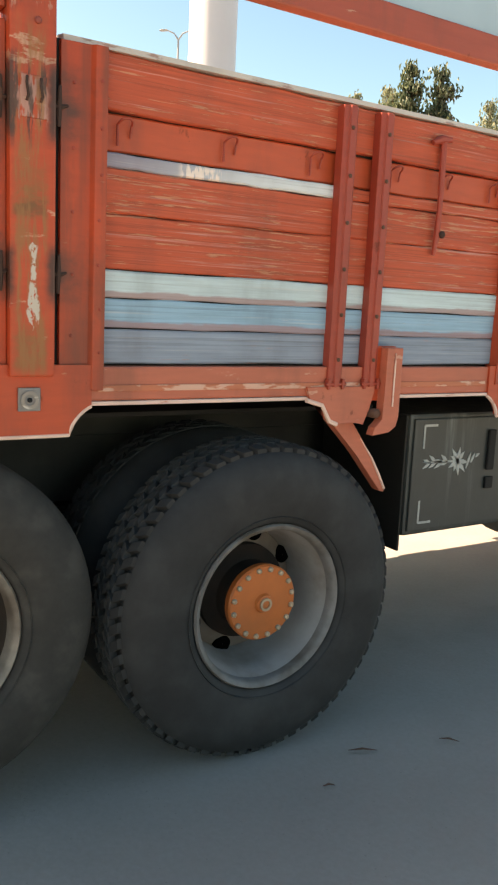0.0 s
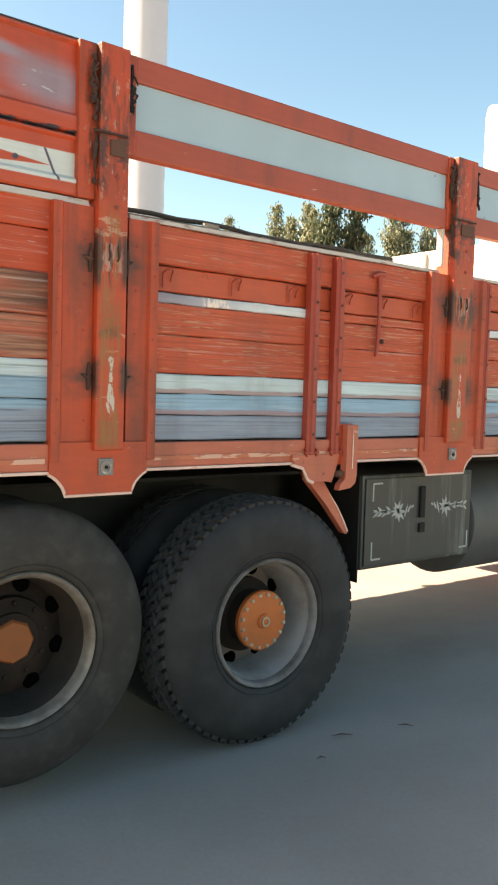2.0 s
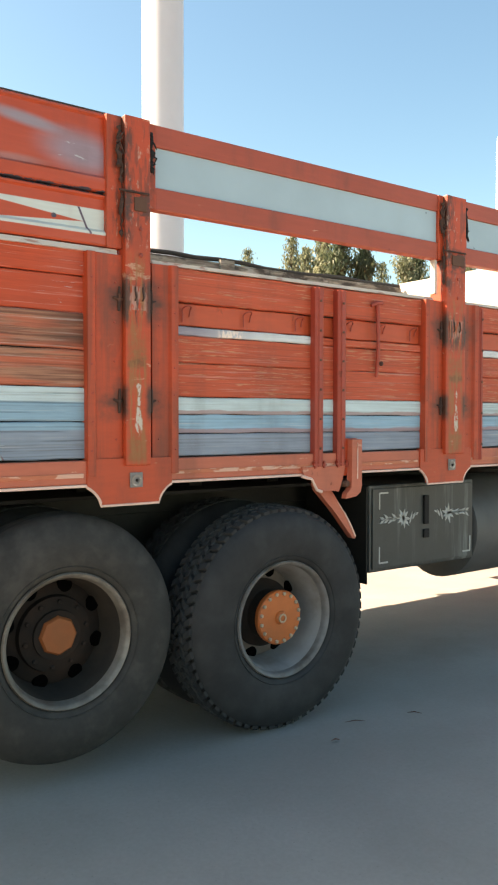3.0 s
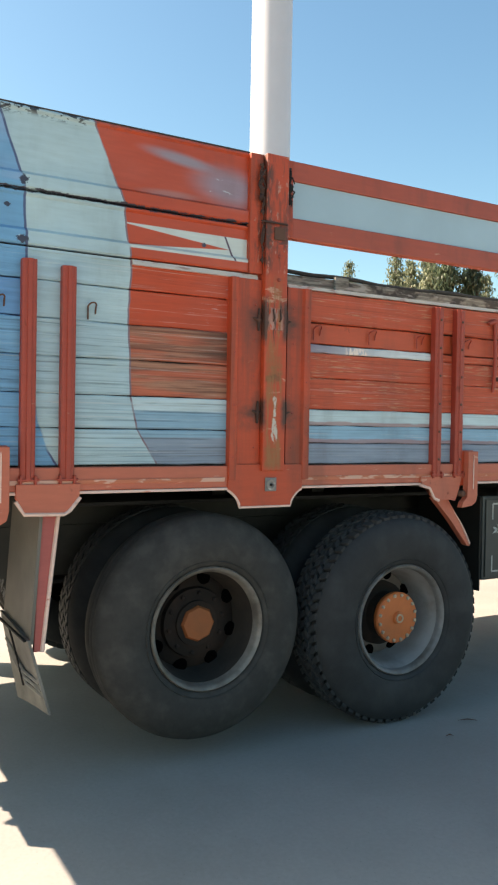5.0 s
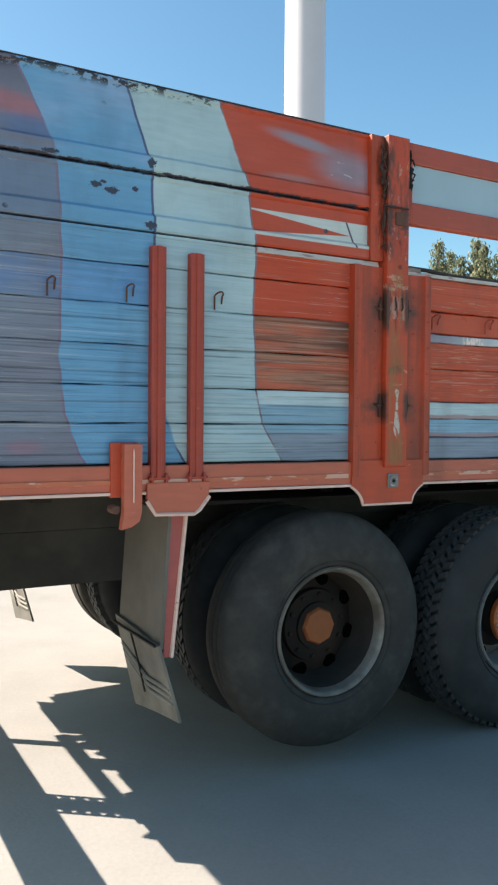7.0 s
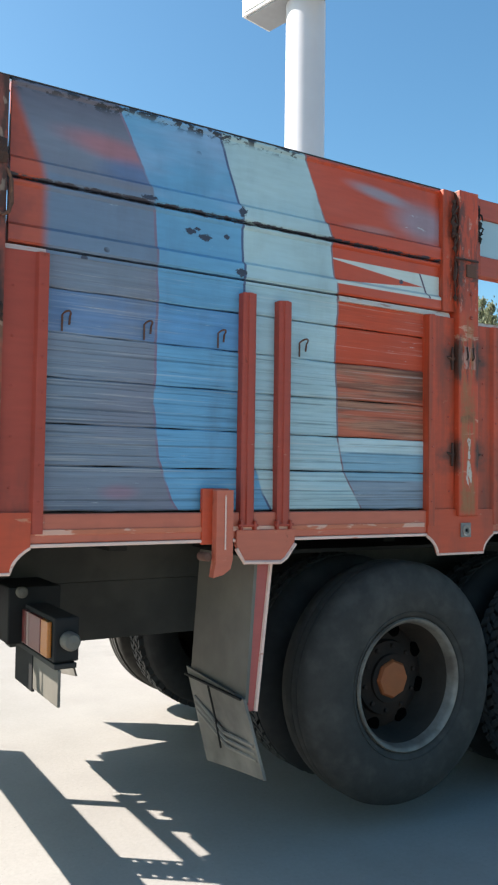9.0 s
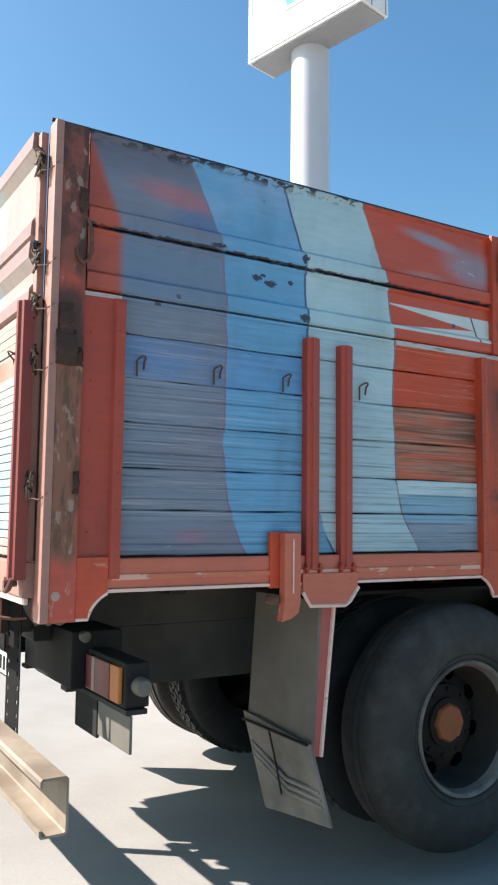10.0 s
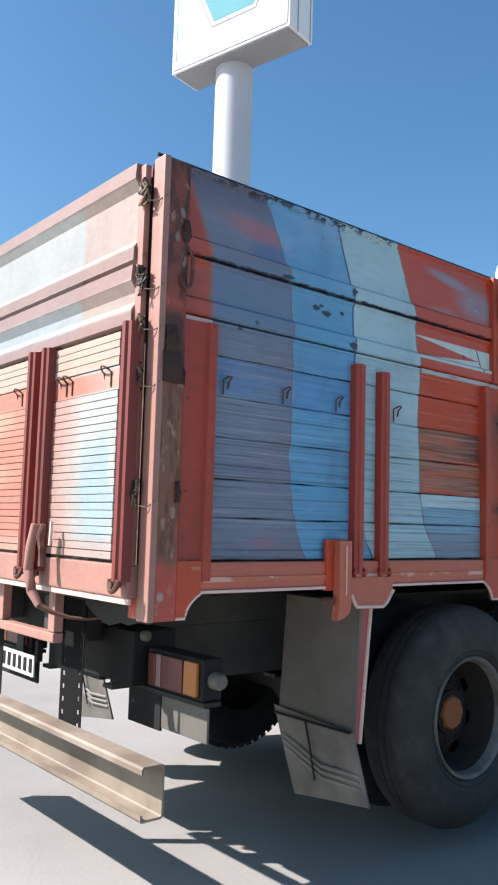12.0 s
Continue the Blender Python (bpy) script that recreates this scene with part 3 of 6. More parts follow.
def concrete():
    g = Graph("worn_grey_concrete")
    big, mid, fine = g.noise(0.35, 4, shift=2), g.noise(2.6, 5, 0.6), g.noise(55, 4, 0.6, shift=5)
    c = g.mix(g.step(big, 0.35, 0.65), (0.246, 0.236, 0.219), (0.298, 0.286, 0.267))
    c = g.vary(g.vary(c, 0.13, mid), 0.11, fine)
    stain = g.step(g.noise(0.9, 5, 0.6, shift=17), 0.58, 0.72)
    c = g.mix(g.math("MULTIPLY", stain, 0.3), c, (0.15, 0.145, 0.135))
    grit = g.math("SUBTRACT", 1.0, g.step(g.cells(28, 2), 0.06, 0.10))
    c = g.mix(g.math("MULTIPLY", grit, 0.3), c, (0.12, 0.11, 0.10))
    return g.done(c, 0.88, g.math("ADD", fine, mid), 0.35, 0.004)


M_GROUND = concrete()


def leaf_paint(name, dark, light):
    g = Graph(name)
    n = g.t.nodes.new("ShaderNodeNewGeometry")
    c = g.mix(n.outputs["Random Per Island"], dark, light)
    m = g.done(c, 0.5)
    thin = g.t.nodes.new("ShaderNodeBsdfTranslucent")
    g.t.links.new(c, thin.inputs["Color"])
    both = g.t.nodes.new("ShaderNodeMixShader")
    both.inputs[0].default_value = 0.4
    g.t.links.new(g.bsdf.outputs[0], both.inputs[1])
    g.t.links.new(thin.outputs[0], both.inputs[2])
    g.t.links.new(both.outputs[0], g.t.nodes["Material Output"].inputs["Surface"])
    return m


M_LEAF = leaf_paint("olive_green_leaves", (0.040, 0.062, 0.034), (0.15, 0.19, 0.105))
M_LEAF_DRY = leaf_paint("dusty_green_leaves", (0.085, 0.105, 0.055), (0.32, 0.34, 0.21))


# ---- building helpers ----
def mesh_from(bm, name, material, smooth=False):
    me = bpy.data.meshes.new(name)
    bmesh.ops.recalc_face_normals(bm, faces=bm.faces)
    bm.to_mesh(me)
    bm.free()
    me.materials.append(material)
    if smooth:
        me.polygons.foreach_set("use_smooth", [True] * len(me.polygons))
        me.set_sharp_from_angle(angle=radians(38))
    return me


def part(name, bm, material, parent=None, label="", smooth=False):
    ob = new(name, mesh_from(bm, name, material, smooth))
    if parent is not None:
        ob.parent = parent
    if label:
        tagged(ob, label)
    return ob


def add_box(bm, x0, x1, y0, y1, z0, z1):
    vs = [bm.verts.new((x, y, z)) for x in (x0, x1) for y in (y0, y1) for z in (z0, z1)]
    for f in ((0, 1, 3, 2), (4, 6, 7, 5), (0, 4, 5, 1), (2, 3, 7, 6), (0, 2, 6, 4), (1, 5, 7, 3)):
        bm.faces.new([vs[i] for i in f])
    return vs


def soften(bm, width):
    if width:
        bmesh.ops.bevel(bm, geom=list(bm.edges), offset=width, segments=2, affect="EDGES", profile=0.6)


def block(name, x0, x1, y0, y1, z0, z1, material, parent, bevel=0.003, label=""):
    bm = bmesh.new()
    add_box(bm, x0, x1, y0, y1, z0, z1)
    soften(bm, bevel)
    return part(name, bm, material, parent, label)


def wavy_board(name, x0, x1, y0, y1, z0, z1, material, parent, seed, label=""):
    """A plank with slightly uneven edges and face, rounded along its length."""
    rnd = random.Random(seed)
    bm = bmesh.new()
    n = 14
    rings = []
    for i in range(n + 1):
        x = x0 + (x1 - x0) * i / n
        a, b = rnd.uniform(-0.0022, 0.0022), rnd.uniform(-0.0022, 0.0022)
        d = rnd.uniform(-0.0022, 0.0022)
        c = 0.004
        ring = [(y0 + d + c, z0 + a), (y0 + d, z0 + a + c), (y0 + d, z1 + b - c), (y0 + d + c, z1 + b), (y1, z1 + b), (y1, z0 + a)]
        rings.append([bm.verts.new((x, y, z)) for y, z in ring])
    for r, s in zip(rings, rings[1:]):
        for j in range(6):
            bm.faces.new((r[j], r[(j + 1) % 6], s[(j + 1) % 6], s[j]))
    bm.faces.new(rings[0])
    bm.faces.new(rings[-1])
    return part(name, bm, material, parent, label)


def profile_bar(name, outline, a0, a1, material, parent, axis="x", bevel=0.0, label=""):
    """A closed outline pushed along x (outline in y, z), along y (x, z) or along z (x, y)."""
    bm = bmesh.new()
    place = {"x": lambda a, p: (a, p[0], p[1]), "y": lambda a, p: (p[0], a, p[1]), "z": lambda a, p: (p[0], p[1], a)}[axis]
    r = [bm.verts.new(place(a0, p)) for p in outline]
    s = [bm.verts.new(place(a1, p)) for p in outline]
    n = len(outline)
    for j in range(n):
        bm.faces.new((r[j], r[(j + 1) % n], s[(j + 1) % n], s[j]))
    caps = [bm.faces.new(r), bm.faces.new(s)]
    bmesh.ops.triangulate(bm, faces=caps) if n > 8 else None
    if bevel:
        soften(bm, bevel)
    return part(name, bm, material, parent, label)


def add_ring_body(bm, profile, cx, cy, cz, segments=64, closed=False):
    """Turn a profile of (radius, depth along y) round the y axis."""
    rings = []
    for r, y in profile:
        rings.append([bm.verts.new((cx + r * math.sin(2 * math.pi * i / segments), cy + y, cz + r * math.cos(2 * math.pi * i / segments))) for i in range(segments)])
    pairs = list(zip(rings, rings[1:])) + ([(rings[-1], rings[0])] if closed else [])
    for a, b in pairs:
        for i in range(segments):
            j = (i + 1) % segments
            bm.faces.new((a[i], a[j], b[j], b[i]))
    return rings


def add_tube(bm, points, radius, sides=8, flat=1.0):
    """A round bar swept along points."""
    pts = [Vector(p) for p in points]
    rings = []
    for i, p in enumerate(pts):
        way = (pts[min(i + 1, len(pts) - 1)] - pts[max(i - 1, 0)]).normalized()
        side = way.cross(Vector((0.13, 0.31, 0.94))).normalized()
        up = side.cross(way)
        rr = radius[i] if isinstance(radius, (list, tuple)) else radius
        rings.append([bm.verts.new(p + (side * math.cos(2 * math.pi * k / sides) + up * math.sin(2 * math.pi * k / sides) * flat) * rr) for k in range(sides)])
    for a, b in zip(rings, rings[1:]):
        for k in range(sides):
            bm.faces.new((a[k], a[(k + 1) % sides], b[(k + 1) % sides], b[k]))
    bm.faces.new(rings[0])
    bm.faces.new(rings[-1])


def tube(name, points, radius, material, parent, sides=8, label=""):
    bm = bmesh.new()
    add_tube(bm, points, radius, sides)
    return part(name, bm, material, parent, label, True)


def disc_stud(name, x, y, z, radius, depth, material, parent, sides=10, axis="y"):
    """A domed bolt head or stud that stands out towards -y or -x."""
    bm = bmesh.new()
    rings = []
    for r, d in ((radius, 0), (radius, depth * 0.6), (radius * 0.55, depth)):
        ring = []
        for i in range(sides):
            a = 2 * math.pi * i / sides
            ring.append(bm.verts.new((x + r * math.cos(a), y - d, z + r * math.sin(a)) if axis == "y" else (x - d, y + r * math.cos(a), z + r * math.sin(a))))
        rings.append(ring)
    for a, b in zip(rings, rings[1:]):
        for i in range(sides):
            bm.faces.new((a[i], a[(i + 1) % sides], b[(i + 1) % sides], b[i]))
    bm.faces.new(rings[-1])
    return part(name, bm, material, parent)


# ---- ground ----
bm = bmesh.new()
cuts = [-600, -120, -30, -8, -4, -2, 0, 2, 4, 6, 8, 12, 30, 120, 600]
grid = [[bm.verts.new((x, y, -0.004 + 0.004 * noise.noise((x * 0.4, y * 0.4, 0)) if max(abs(x), abs(y)) < 20 else 0)) for y in cuts] for x in cuts]
for i in range(len(cuts) - 1):
    for j in range(len(cuts) - 1):
        bm.faces.new((grid[i][j], grid[i + 1][j], grid[i + 1][j + 1], grid[i][j + 1]))
tagged(part("ground", bm, M_GROUND), "worn pale grey concrete yard under the truck", "ground", kind="structure")

# ---- the truck ----
truck = tagged(new("truck"), "old orange flatbed truck with striped wooden sides on concrete", "truck")
# drawn in its own units: one unit is 1.10 m, and the tyres stand at z = 0.08
truck.scale = (1.10, 1.10, 1.10)
truck.location = (0, 0, -0.088)
SIDE, FAR = 2.19, 4.20
REAR, FRONT = -1.505, 4.00
TOP = 2.52

# -- load floor and rails
block("load_floor", REAR + 0.06, FRONT, SIDE + 0.046, FAR - 0.05, 1.17, 1.23, M_INNER, truck, 0.004, "weathered plank load floor")


def scallop(x0, x1, z_rail, z_low, reach):
    """Outline of a skirt plate that curves down from the rail at a post."""
    pts = []
    n = 7
    for i in range(n + 1):
        a = math.pi / 2 * i / n
        pts.append((x0 + reach * math.sin(a) ** 1.3, z_rail - (z_rail - z_low) * (1 - math.cos(a)) ** 0.8))
    for i in range(n, -1, -1):
        a = math.pi / 2 * i / n
        pts.append((x1 - reach * math.sin(a) ** 1.3, z_rail - (z_rail - z_low) * (1 - math.cos(a)) ** 0.8))
    return pts


def bottom_rail(x0, x1):
    rail = block("bottom_rail", x0, x1, SIDE - 0.022, SIDE + 0.05, 1.172, 1.258, M_RAIL, truck, 0.006, "faded orange steel rail with pale lower edge")
    block("edge_strip", x0, x1, SIDE - 0.027, SIDE - 0.003, 1.161, 1.1715, M_PINKEDGE, rail, 0.003, "pinkish white edge strip")
    block("crease", x0 + 0.02, x1 - 0.02, SIDE - 0.0265, SIDE - 0.0225, 1.196, 1.212, M_CREASE, rail, 0.0015, "chipped painted crease")
    return rail


bottom_rail(-1.31, 0.212)
bottom_rail(0.552, 1.968)
bottom_rail(2.335, FRONT)


def skirt(x0, x1, low=1.095, reach=0.055, left=True, right=True):
    """The plate under a post, with a pale folded lip round its lower outline."""
    pts = scallop(x0, x1, 1.165, low, reach)
    if not left:
        pts = [(x0, 1.165), (x0, low)] + pts[len(pts) // 2:]
    plate = profile_bar("skirt_plate", pts + [(x1, 1.262), (x0, 1.262)], SIDE - 0.03, SIDE - 0.012, M_FRAME, truck, "y", 0.0, "orange skirt plate below the post")
    bm = bmesh.new()
    add_tube(bm, [(x, SIDE - 0.026, z - 0.004) for x, z in pts], 0.006, 6)
    part("lip", bm, M_PINKEDGE, plate, "pinkish white lip", True)
    return plate


for x0, x1 in ((0.213, 0.551), (1.969, 2.334), (REAR + 0.045, -1.311)):
    block("rail_joint", x0, x1, SIDE - 0.011, SIDE + 0.05, 1.175, 1.234, M_RAIL, truck, 0.003)
skirt(0.204, 0.556)
skirt(1.962, 2.340)
skirt(REAR + 0.03, -1.304, left=False)
disc_stud("reflector", -1.456, SIDE - 0.030, 1.158, 0.014, 0.006, steel_paint("dusty_reflector_glass", (0.36, 0.27, 0.22), 0.6), truck, 16)


# -- lower side gates of boards
def stake(x0, x1, z0, z1, parent_gate, bolts=5, material=M_BAR, y0=None):
    """A pressed steel bar over the boards, with turned edges and bolt heads."""
    y = SIDE - 0.034 if y0 is None else y0
    w = x1 - x0
    outline = [(x0, y + 0.034), (x0, y + 0.004), (x0 + 0.006, y), (x0 + w * 0.3, y - 0.001), (x0 + w * 0.36, y - 0.007), (x1 - w * 0.36, y - 0.007), (x1 - w * 0.3, y - 0.001), (x1 - 0.006, y), (x1, y + 0.004), (x1, y + 0.034)]
    bar = profile_bar("stake_bar", outline, z0, z1, material, truck, "z", 0, "brick red pressed steel bar")
    for i in range(bolts):
        z = z0 + 0.08 + (z1 - z0 - 0.14) * i / max(1, bolts - 1)
        disc_stud("bolt", (x0 + x1) / 2, y - 0.007, z, 0.006, 0.005, M_RUST, bar, 8)
    return bar


def foot_hinge(x, z=1.215, parent=None):
    """The pin hinge at the foot of a stake: two lugs and a pin."""
    bm = bmesh.new()
    for dx in (-0.026, 0.026):
        add_box(bm, x + dx - 0.005, x + dx + 0.005, SIDE - 0.042, SIDE - 0.02, z - 0.016, z + 0.016)
    soften(bm, 0.004)
    add_tube(bm, [(x - 0.038, SIDE - 0.037, z), (x + 0.038, SIDE - 0.034, z)], 0.0055, 8)
    return part("foot_hinge", bm, M_BAR, truck, "bolted hinge at the foot of a bar")


def rope_hook(x, z, y, material, size=0.036, axis="x"):
    """An upturned U of round bar for tying ropes."""
    pts = []
    for i in range(9):
        a = math.pi * i / 8
        pts.append((-0.5 * size * math.cos(a), 0.022 * math.sin(a), 0.03 + 0.4 * size * math.sin(a)))
    pts = [(-0.5 * size, 0.0, -0.018)] + pts + [(0.5 * size, -0.006, 0.004)]
    if axis == "x":
        place = [(x + p[0], y - 0.004 - p[1], z + p[2] - 0.025) for p in pts]
    else:
        place = [(x - 0.004 - p[1], y + p[0], z + p[2] - 0.025) for p in pts]
    return tube("rope_hook", place, 0.0031, material, truck, 6, "bent round-bar rope hook")


# rear section: seven striped boards between rear pillar and middle pillar
LEVELS = [2.028, 1.922, 1.790, 1.657, 1.523, 1.398, 1.262]
gate = block("side_gate", -1.38, 0.33, SIDE + 0.022, SIDE + 0.045, 1.232, 2.02, M_DARK, truck, 0, "backing behind striped boards")
for i, (z1, z0) in enumerate(zip(LEVELS, LEVELS[1:])):
    wavy_board("board", -1.274, 0.222, SIDE + (0.004 if i == 1 else 0), SIDE + 0.021, z0 + 0.0012, z1 - 0.0012, M_MURAL_BOARD, gate, i)
for x in (-1.208, -0.946, -0.684):
    rope_hook(x, 1.838, SIDE, M_RUST, 0.024)
rope_hook(-0.358, 1.838, SIDE, M_RUST, 0.030)
stake(-0.617, -0.566, 1.215, 1.985, gate, 0)
stake(-0.475, -0.425, 1.215, 1.975, gate, 0)
for x in (-0.59, -0.45):
    foot_hinge(x)

# pressed steel panels above the rear section, folded at their lower lips
def pressed_panel(z0, z1, x0, x1, material, label):
    y = SIDE
    outline = [(y + 0.035, z1), (y + 0.002, z1), (y - 0.004, z1 - 0.006), (y - 0.004, z1 - 0.012), (y + 0.004, z1 - 0.02), (y + 0.004, z0 + 0.062), (y - 0.010, z0 + 0.05),
               (y - 0.010, z0 + 0.008), (y - 0.004, z0 + 0.002), (y + 0.03, z0), (y + 0.03, z0 + 0.05), (y + 0.015, z0 + 0.07), (y + 0.015, z1 - 0.03), (y + 0.035, z1 - 0.03)]
    return profile_bar("steel_panel", outline, x0, x1, material, truck, "x", 0, label)


p = pressed_panel(2.2315, TOP, -1.385, 0.335, M_MURAL_STEEL, "striped steel top panel with flaked upper edge")
p2 = pressed_panel(2.036, 2.2275, -1.385, 0.335, M_MURAL_STEEL, "striped steel panel with white swooshes")
block("seam", -1.38, 0.33, SIDE + 0.012, SIDE + 0.03, 2.020, 2.24, M_BLACK, p2, 0, "dark seam")
tube("cap_rim", [(x / 10, SIDE + 0.008, TOP + 0.002) for x in range(-15, 4)], 0.006, M_DARK, p, 6, "dark worn rim")
profile_bar("cap_strip", [(SIDE - 0.014, 2.012), (SIDE - 0.006, 2.032), (SIDE + 0.03, 2.034), (SIDE + 0.03, 2.012)], -0.205, 0.335, M_EDGE, truck, "x", 0, "worn white cap strip")
profile_bar("cap_strip", [(SIDE - 0.012, 2.014), (SIDE - 0.006, 2.030), (SIDE + 0.03, 2.032), (SIDE + 0.03, 2.014)], -1.40, -1.275, M_PINKEDGE, truck, "x", 0, "worn white cap strip")
profile_bar("cap_strip", [(SIDE - 0.004, 2.020), (SIDE - 0.004, 2.030), (SIDE + 0.03, 2.032), (SIDE + 0.03, 2.020)], -1.275, -0.205, M_MURAL_STEEL, truck, "x", 0)


# -- pillars and gate frames
def rivets(owner, x, z0, z1, count, y, seed):
    rnd = random.Random(seed)
    for i in range(count):
        disc_stud("rivet", x + rnd.uniform(-0.003, 0.003), y, z0 + (z1 - z0) * (i + 0.5) / count, 0.0042, 0.003, M_BAR, owner, 7)


def gate_frame(x0, x1, ridge_left, seed, top=1.996, material=M_FRAME):
    """The flat upright at the end of a board gate, with a raised ridge on one side."""
    y = SIDE - 0.02
    w = 0.03
    if ridge_left:
        outline = [(x0, y + 0.04), (x0, y - 0.014), (x0 + w, y - 0.014), (x0 + w + 0.008, y), (x1, y), (x1, y + 0.04)]
    else:
        outline = [(x0, y + 0.04), (x0, y), (x1 - w - 0.008, y), (x1 - w, y - 0.014), (x1, y - 0.014), (x1, y + 0.04)]
    ob = profile_bar("gate_upright", outline, 1.20, top, material, truck, "z", 0.002, "orange steel gate upright")
    rivets(ob, x0 + 0.016 if ridge_left else x1 - 0.016, 1.24, 1.97, 7, y - 0.014, seed)
    rivets(ob, x1 - 0.03 if ridge_left else x0 + 0.03, 1.26, 1.98, 5, y, seed + 1)
    return ob


gate_frame(0.206, 0.351, True, 1, 2.011, M_FRAME_MID)
gate_frame(0.476, 0.585, False, 2, 1.996, M_FRAME_MID)
gate_frame(1.990, 2.128, True, 3, 1.996, M_FRAME_FORE)
gate_frame(2.293, 2.395, False, 4, 1.996, M_FRAME_FORE)
gate_frame(-1.398, -1.270, False, 5, 2.013, steel_paint("grimy_red_upright_paint", (0.37, 0.054, 0.031), 0.80, BARE, 0.75, 0.65))


def pillar(x0, x1, seed, material, top=TOP):
    """A boxed steel pillar between gates, its lower half ochre-stained with chalky runs."""
    y0 = SIDE - 0.045
    ob = block("pillar", x0, x1, y0, SIDE + 0.06, 1.235, top, material, truck, 0.006, "orange boxed pillar with rust stains")
    w = x1 - x0
    block("gate_gap", x1 + 0.001, x1 + 0.026, SIDE - 0.005, SIDE + 0.03, 1.26, 2.0, M_BLACK, ob, 0, "dark gap")
    rnd = random.Random(seed)
    # latch plate with rope hooks at gate height
    lp = block("latch_plate", x0 + 0.022, x1 - 0.020, y0 - 0.003, y0 + 0.001, 1.81, 1.90, material, ob, 0.0014, "chipped latch plate")
    for dx in (0.35, 0.65):
        bm = bmesh.new()
        xc = x0 + w * dx
        add_tube(bm, [(xc, y0 - 0.006, 1.895), (xc - 0.002, y0 - 0.010, 1.88), (xc + 0.002, y0 - 0.010, 1.855), (xc, y0 - 0.003, 1.845)], 0.0032, 6)
        part("latch_loop", bm, M_SOOT, lp, "", True)
    for xh, zs in ((x0 - 0.016, (1.85, 1.475)), (x1 + 0.012, (1.85, 1.475))):
        for z in zs:
            bm = bmesh.new()
            add_tube(bm, [(xh, y0 + 0.022, z - 0.045), (xh, y0 + 0.020, z), (xh + 0.002, y0 + 0.022, z + 0.045)], [0.005, 0.007, 0.004], 8)
            add_tube(bm, [(xh - 0.024, y0 + 0.024, z + 0.006), (xh, y0 + 0.02, z - 0.004), (xh + 0.022, y0 + 0.024, z + 0.004)], [0.004, 0.007, 0.003], 6)
            part("hinge", bm, M_SOOT, ob, "rusty hinge knuckle", True)
    # upper latch at the split between the panels
    up = block("upper_latch", x0 + 0.036, x1 - 0.018, y0 - 0.006, y0 + 0.001, 2.175, 2.226, M_RUST, ob, 0.003, "rusty upper latch")
    block("latch_bar", x0 - 0.03, x1 - 0.01, y0 - 0.012, y0 - 0.005, 2.237, 2.245, M_SOOT, ob, 0.004)
    for xh in (x0 - 0.02, x1 + 0.010):
        bm = bmesh.new()
        add_tube(bm, [(xh + rnd.uniform(-0.005, 0.005), y0 + 0.012 + rnd.uniform(-0.006, 0.004), 2.475 - 0.0145 * j) for j in range(11)], [rnd.uniform(0.005, 0.012) for _ in range(11)], 7)
        for k in range(4):
            zz = rnd.uniform(2.34, 2.46)
            add_tube(bm, [(xh, y0 + 0.008, zz), (xh + rnd.uniform(-0.016, 0.016), y0 - 0.001, zz - rnd.uniform(0.005, 0.02)), (xh + rnd.uniform(-0.02, 0.02), y0 + 0.006, zz - rnd.uniform(0.02, 0.045))], [0.005, 0.004, 0.002], 5)
        part("chain_end", bm, M_SOOT if xh < x0 else M_BLACK, ob, "dark rusty chain end", True)
    # wire twisted down the edge beside the panels
    bm = bmesh.new()
    add_tube(bm, [(x0 - 0.010 + rnd.uniform(-0.004, 0.004), y0 + 0.012, 2.36 - 0.015 * j) for j in range(20)], [rnd.choice((0.002, 0.004, 0.008)) for _ in range(20)], 6)
    part("edge_wire", bm, M_SOOT, ob, "dark twisted wire", True)
    for z in (2.11, 2.015):
        disc_stud("bolt", (x0 + x1) / 2 + 0.01, y0, z, 0.008, 0.006, M_BAR, ob, 8)
    return ob


mid = pillar(0.352, 0.458, 11, M_PILLAR_MID)
pillar(2.129, 2.274, 12, M_PILLAR_FORE)
for x in (0.400, 2.190):
    m = block("reflector_plate", x - 0.027, x + 0.027, SIDE - 0.036, SIDE - 0.031, 1.153, 1.209, M_REFLECT, truck, 0.003, "square grey reflector plate with a round mark")
    bm = bmesh.new()
    add_ring_body(bm, [(0.0215, -0.0065), (0.0215, -0.009), (0.013, -0.009), (0.013, -0.0065)], x, SIDE - 0.031, 1.18, 20, True)
    part("ring", bm, M_CHALK, m, "pale ring", True)
    disc_stud("bolt", x, SIDE - 0.037, 1.18, 0.006, 0.006, M_BLACK, m, 8)

# upper panel frames beside the middle pillar
for x0, x1 in ((0.290, 0.3515), (0.4585, 0.494), (2.095, 2.1285), (2.2745, 2.31)):
    block("upper_upright", x0, x1, SIDE - 0.02, SIDE + 0.03, 2.035 if x0 < 0.4 else 2.20, TOP - 0.002, M_FRAME_MID if x0 < 1 else M_FRAME_FORE, truck, 0.004, "red upright of the upper rail")


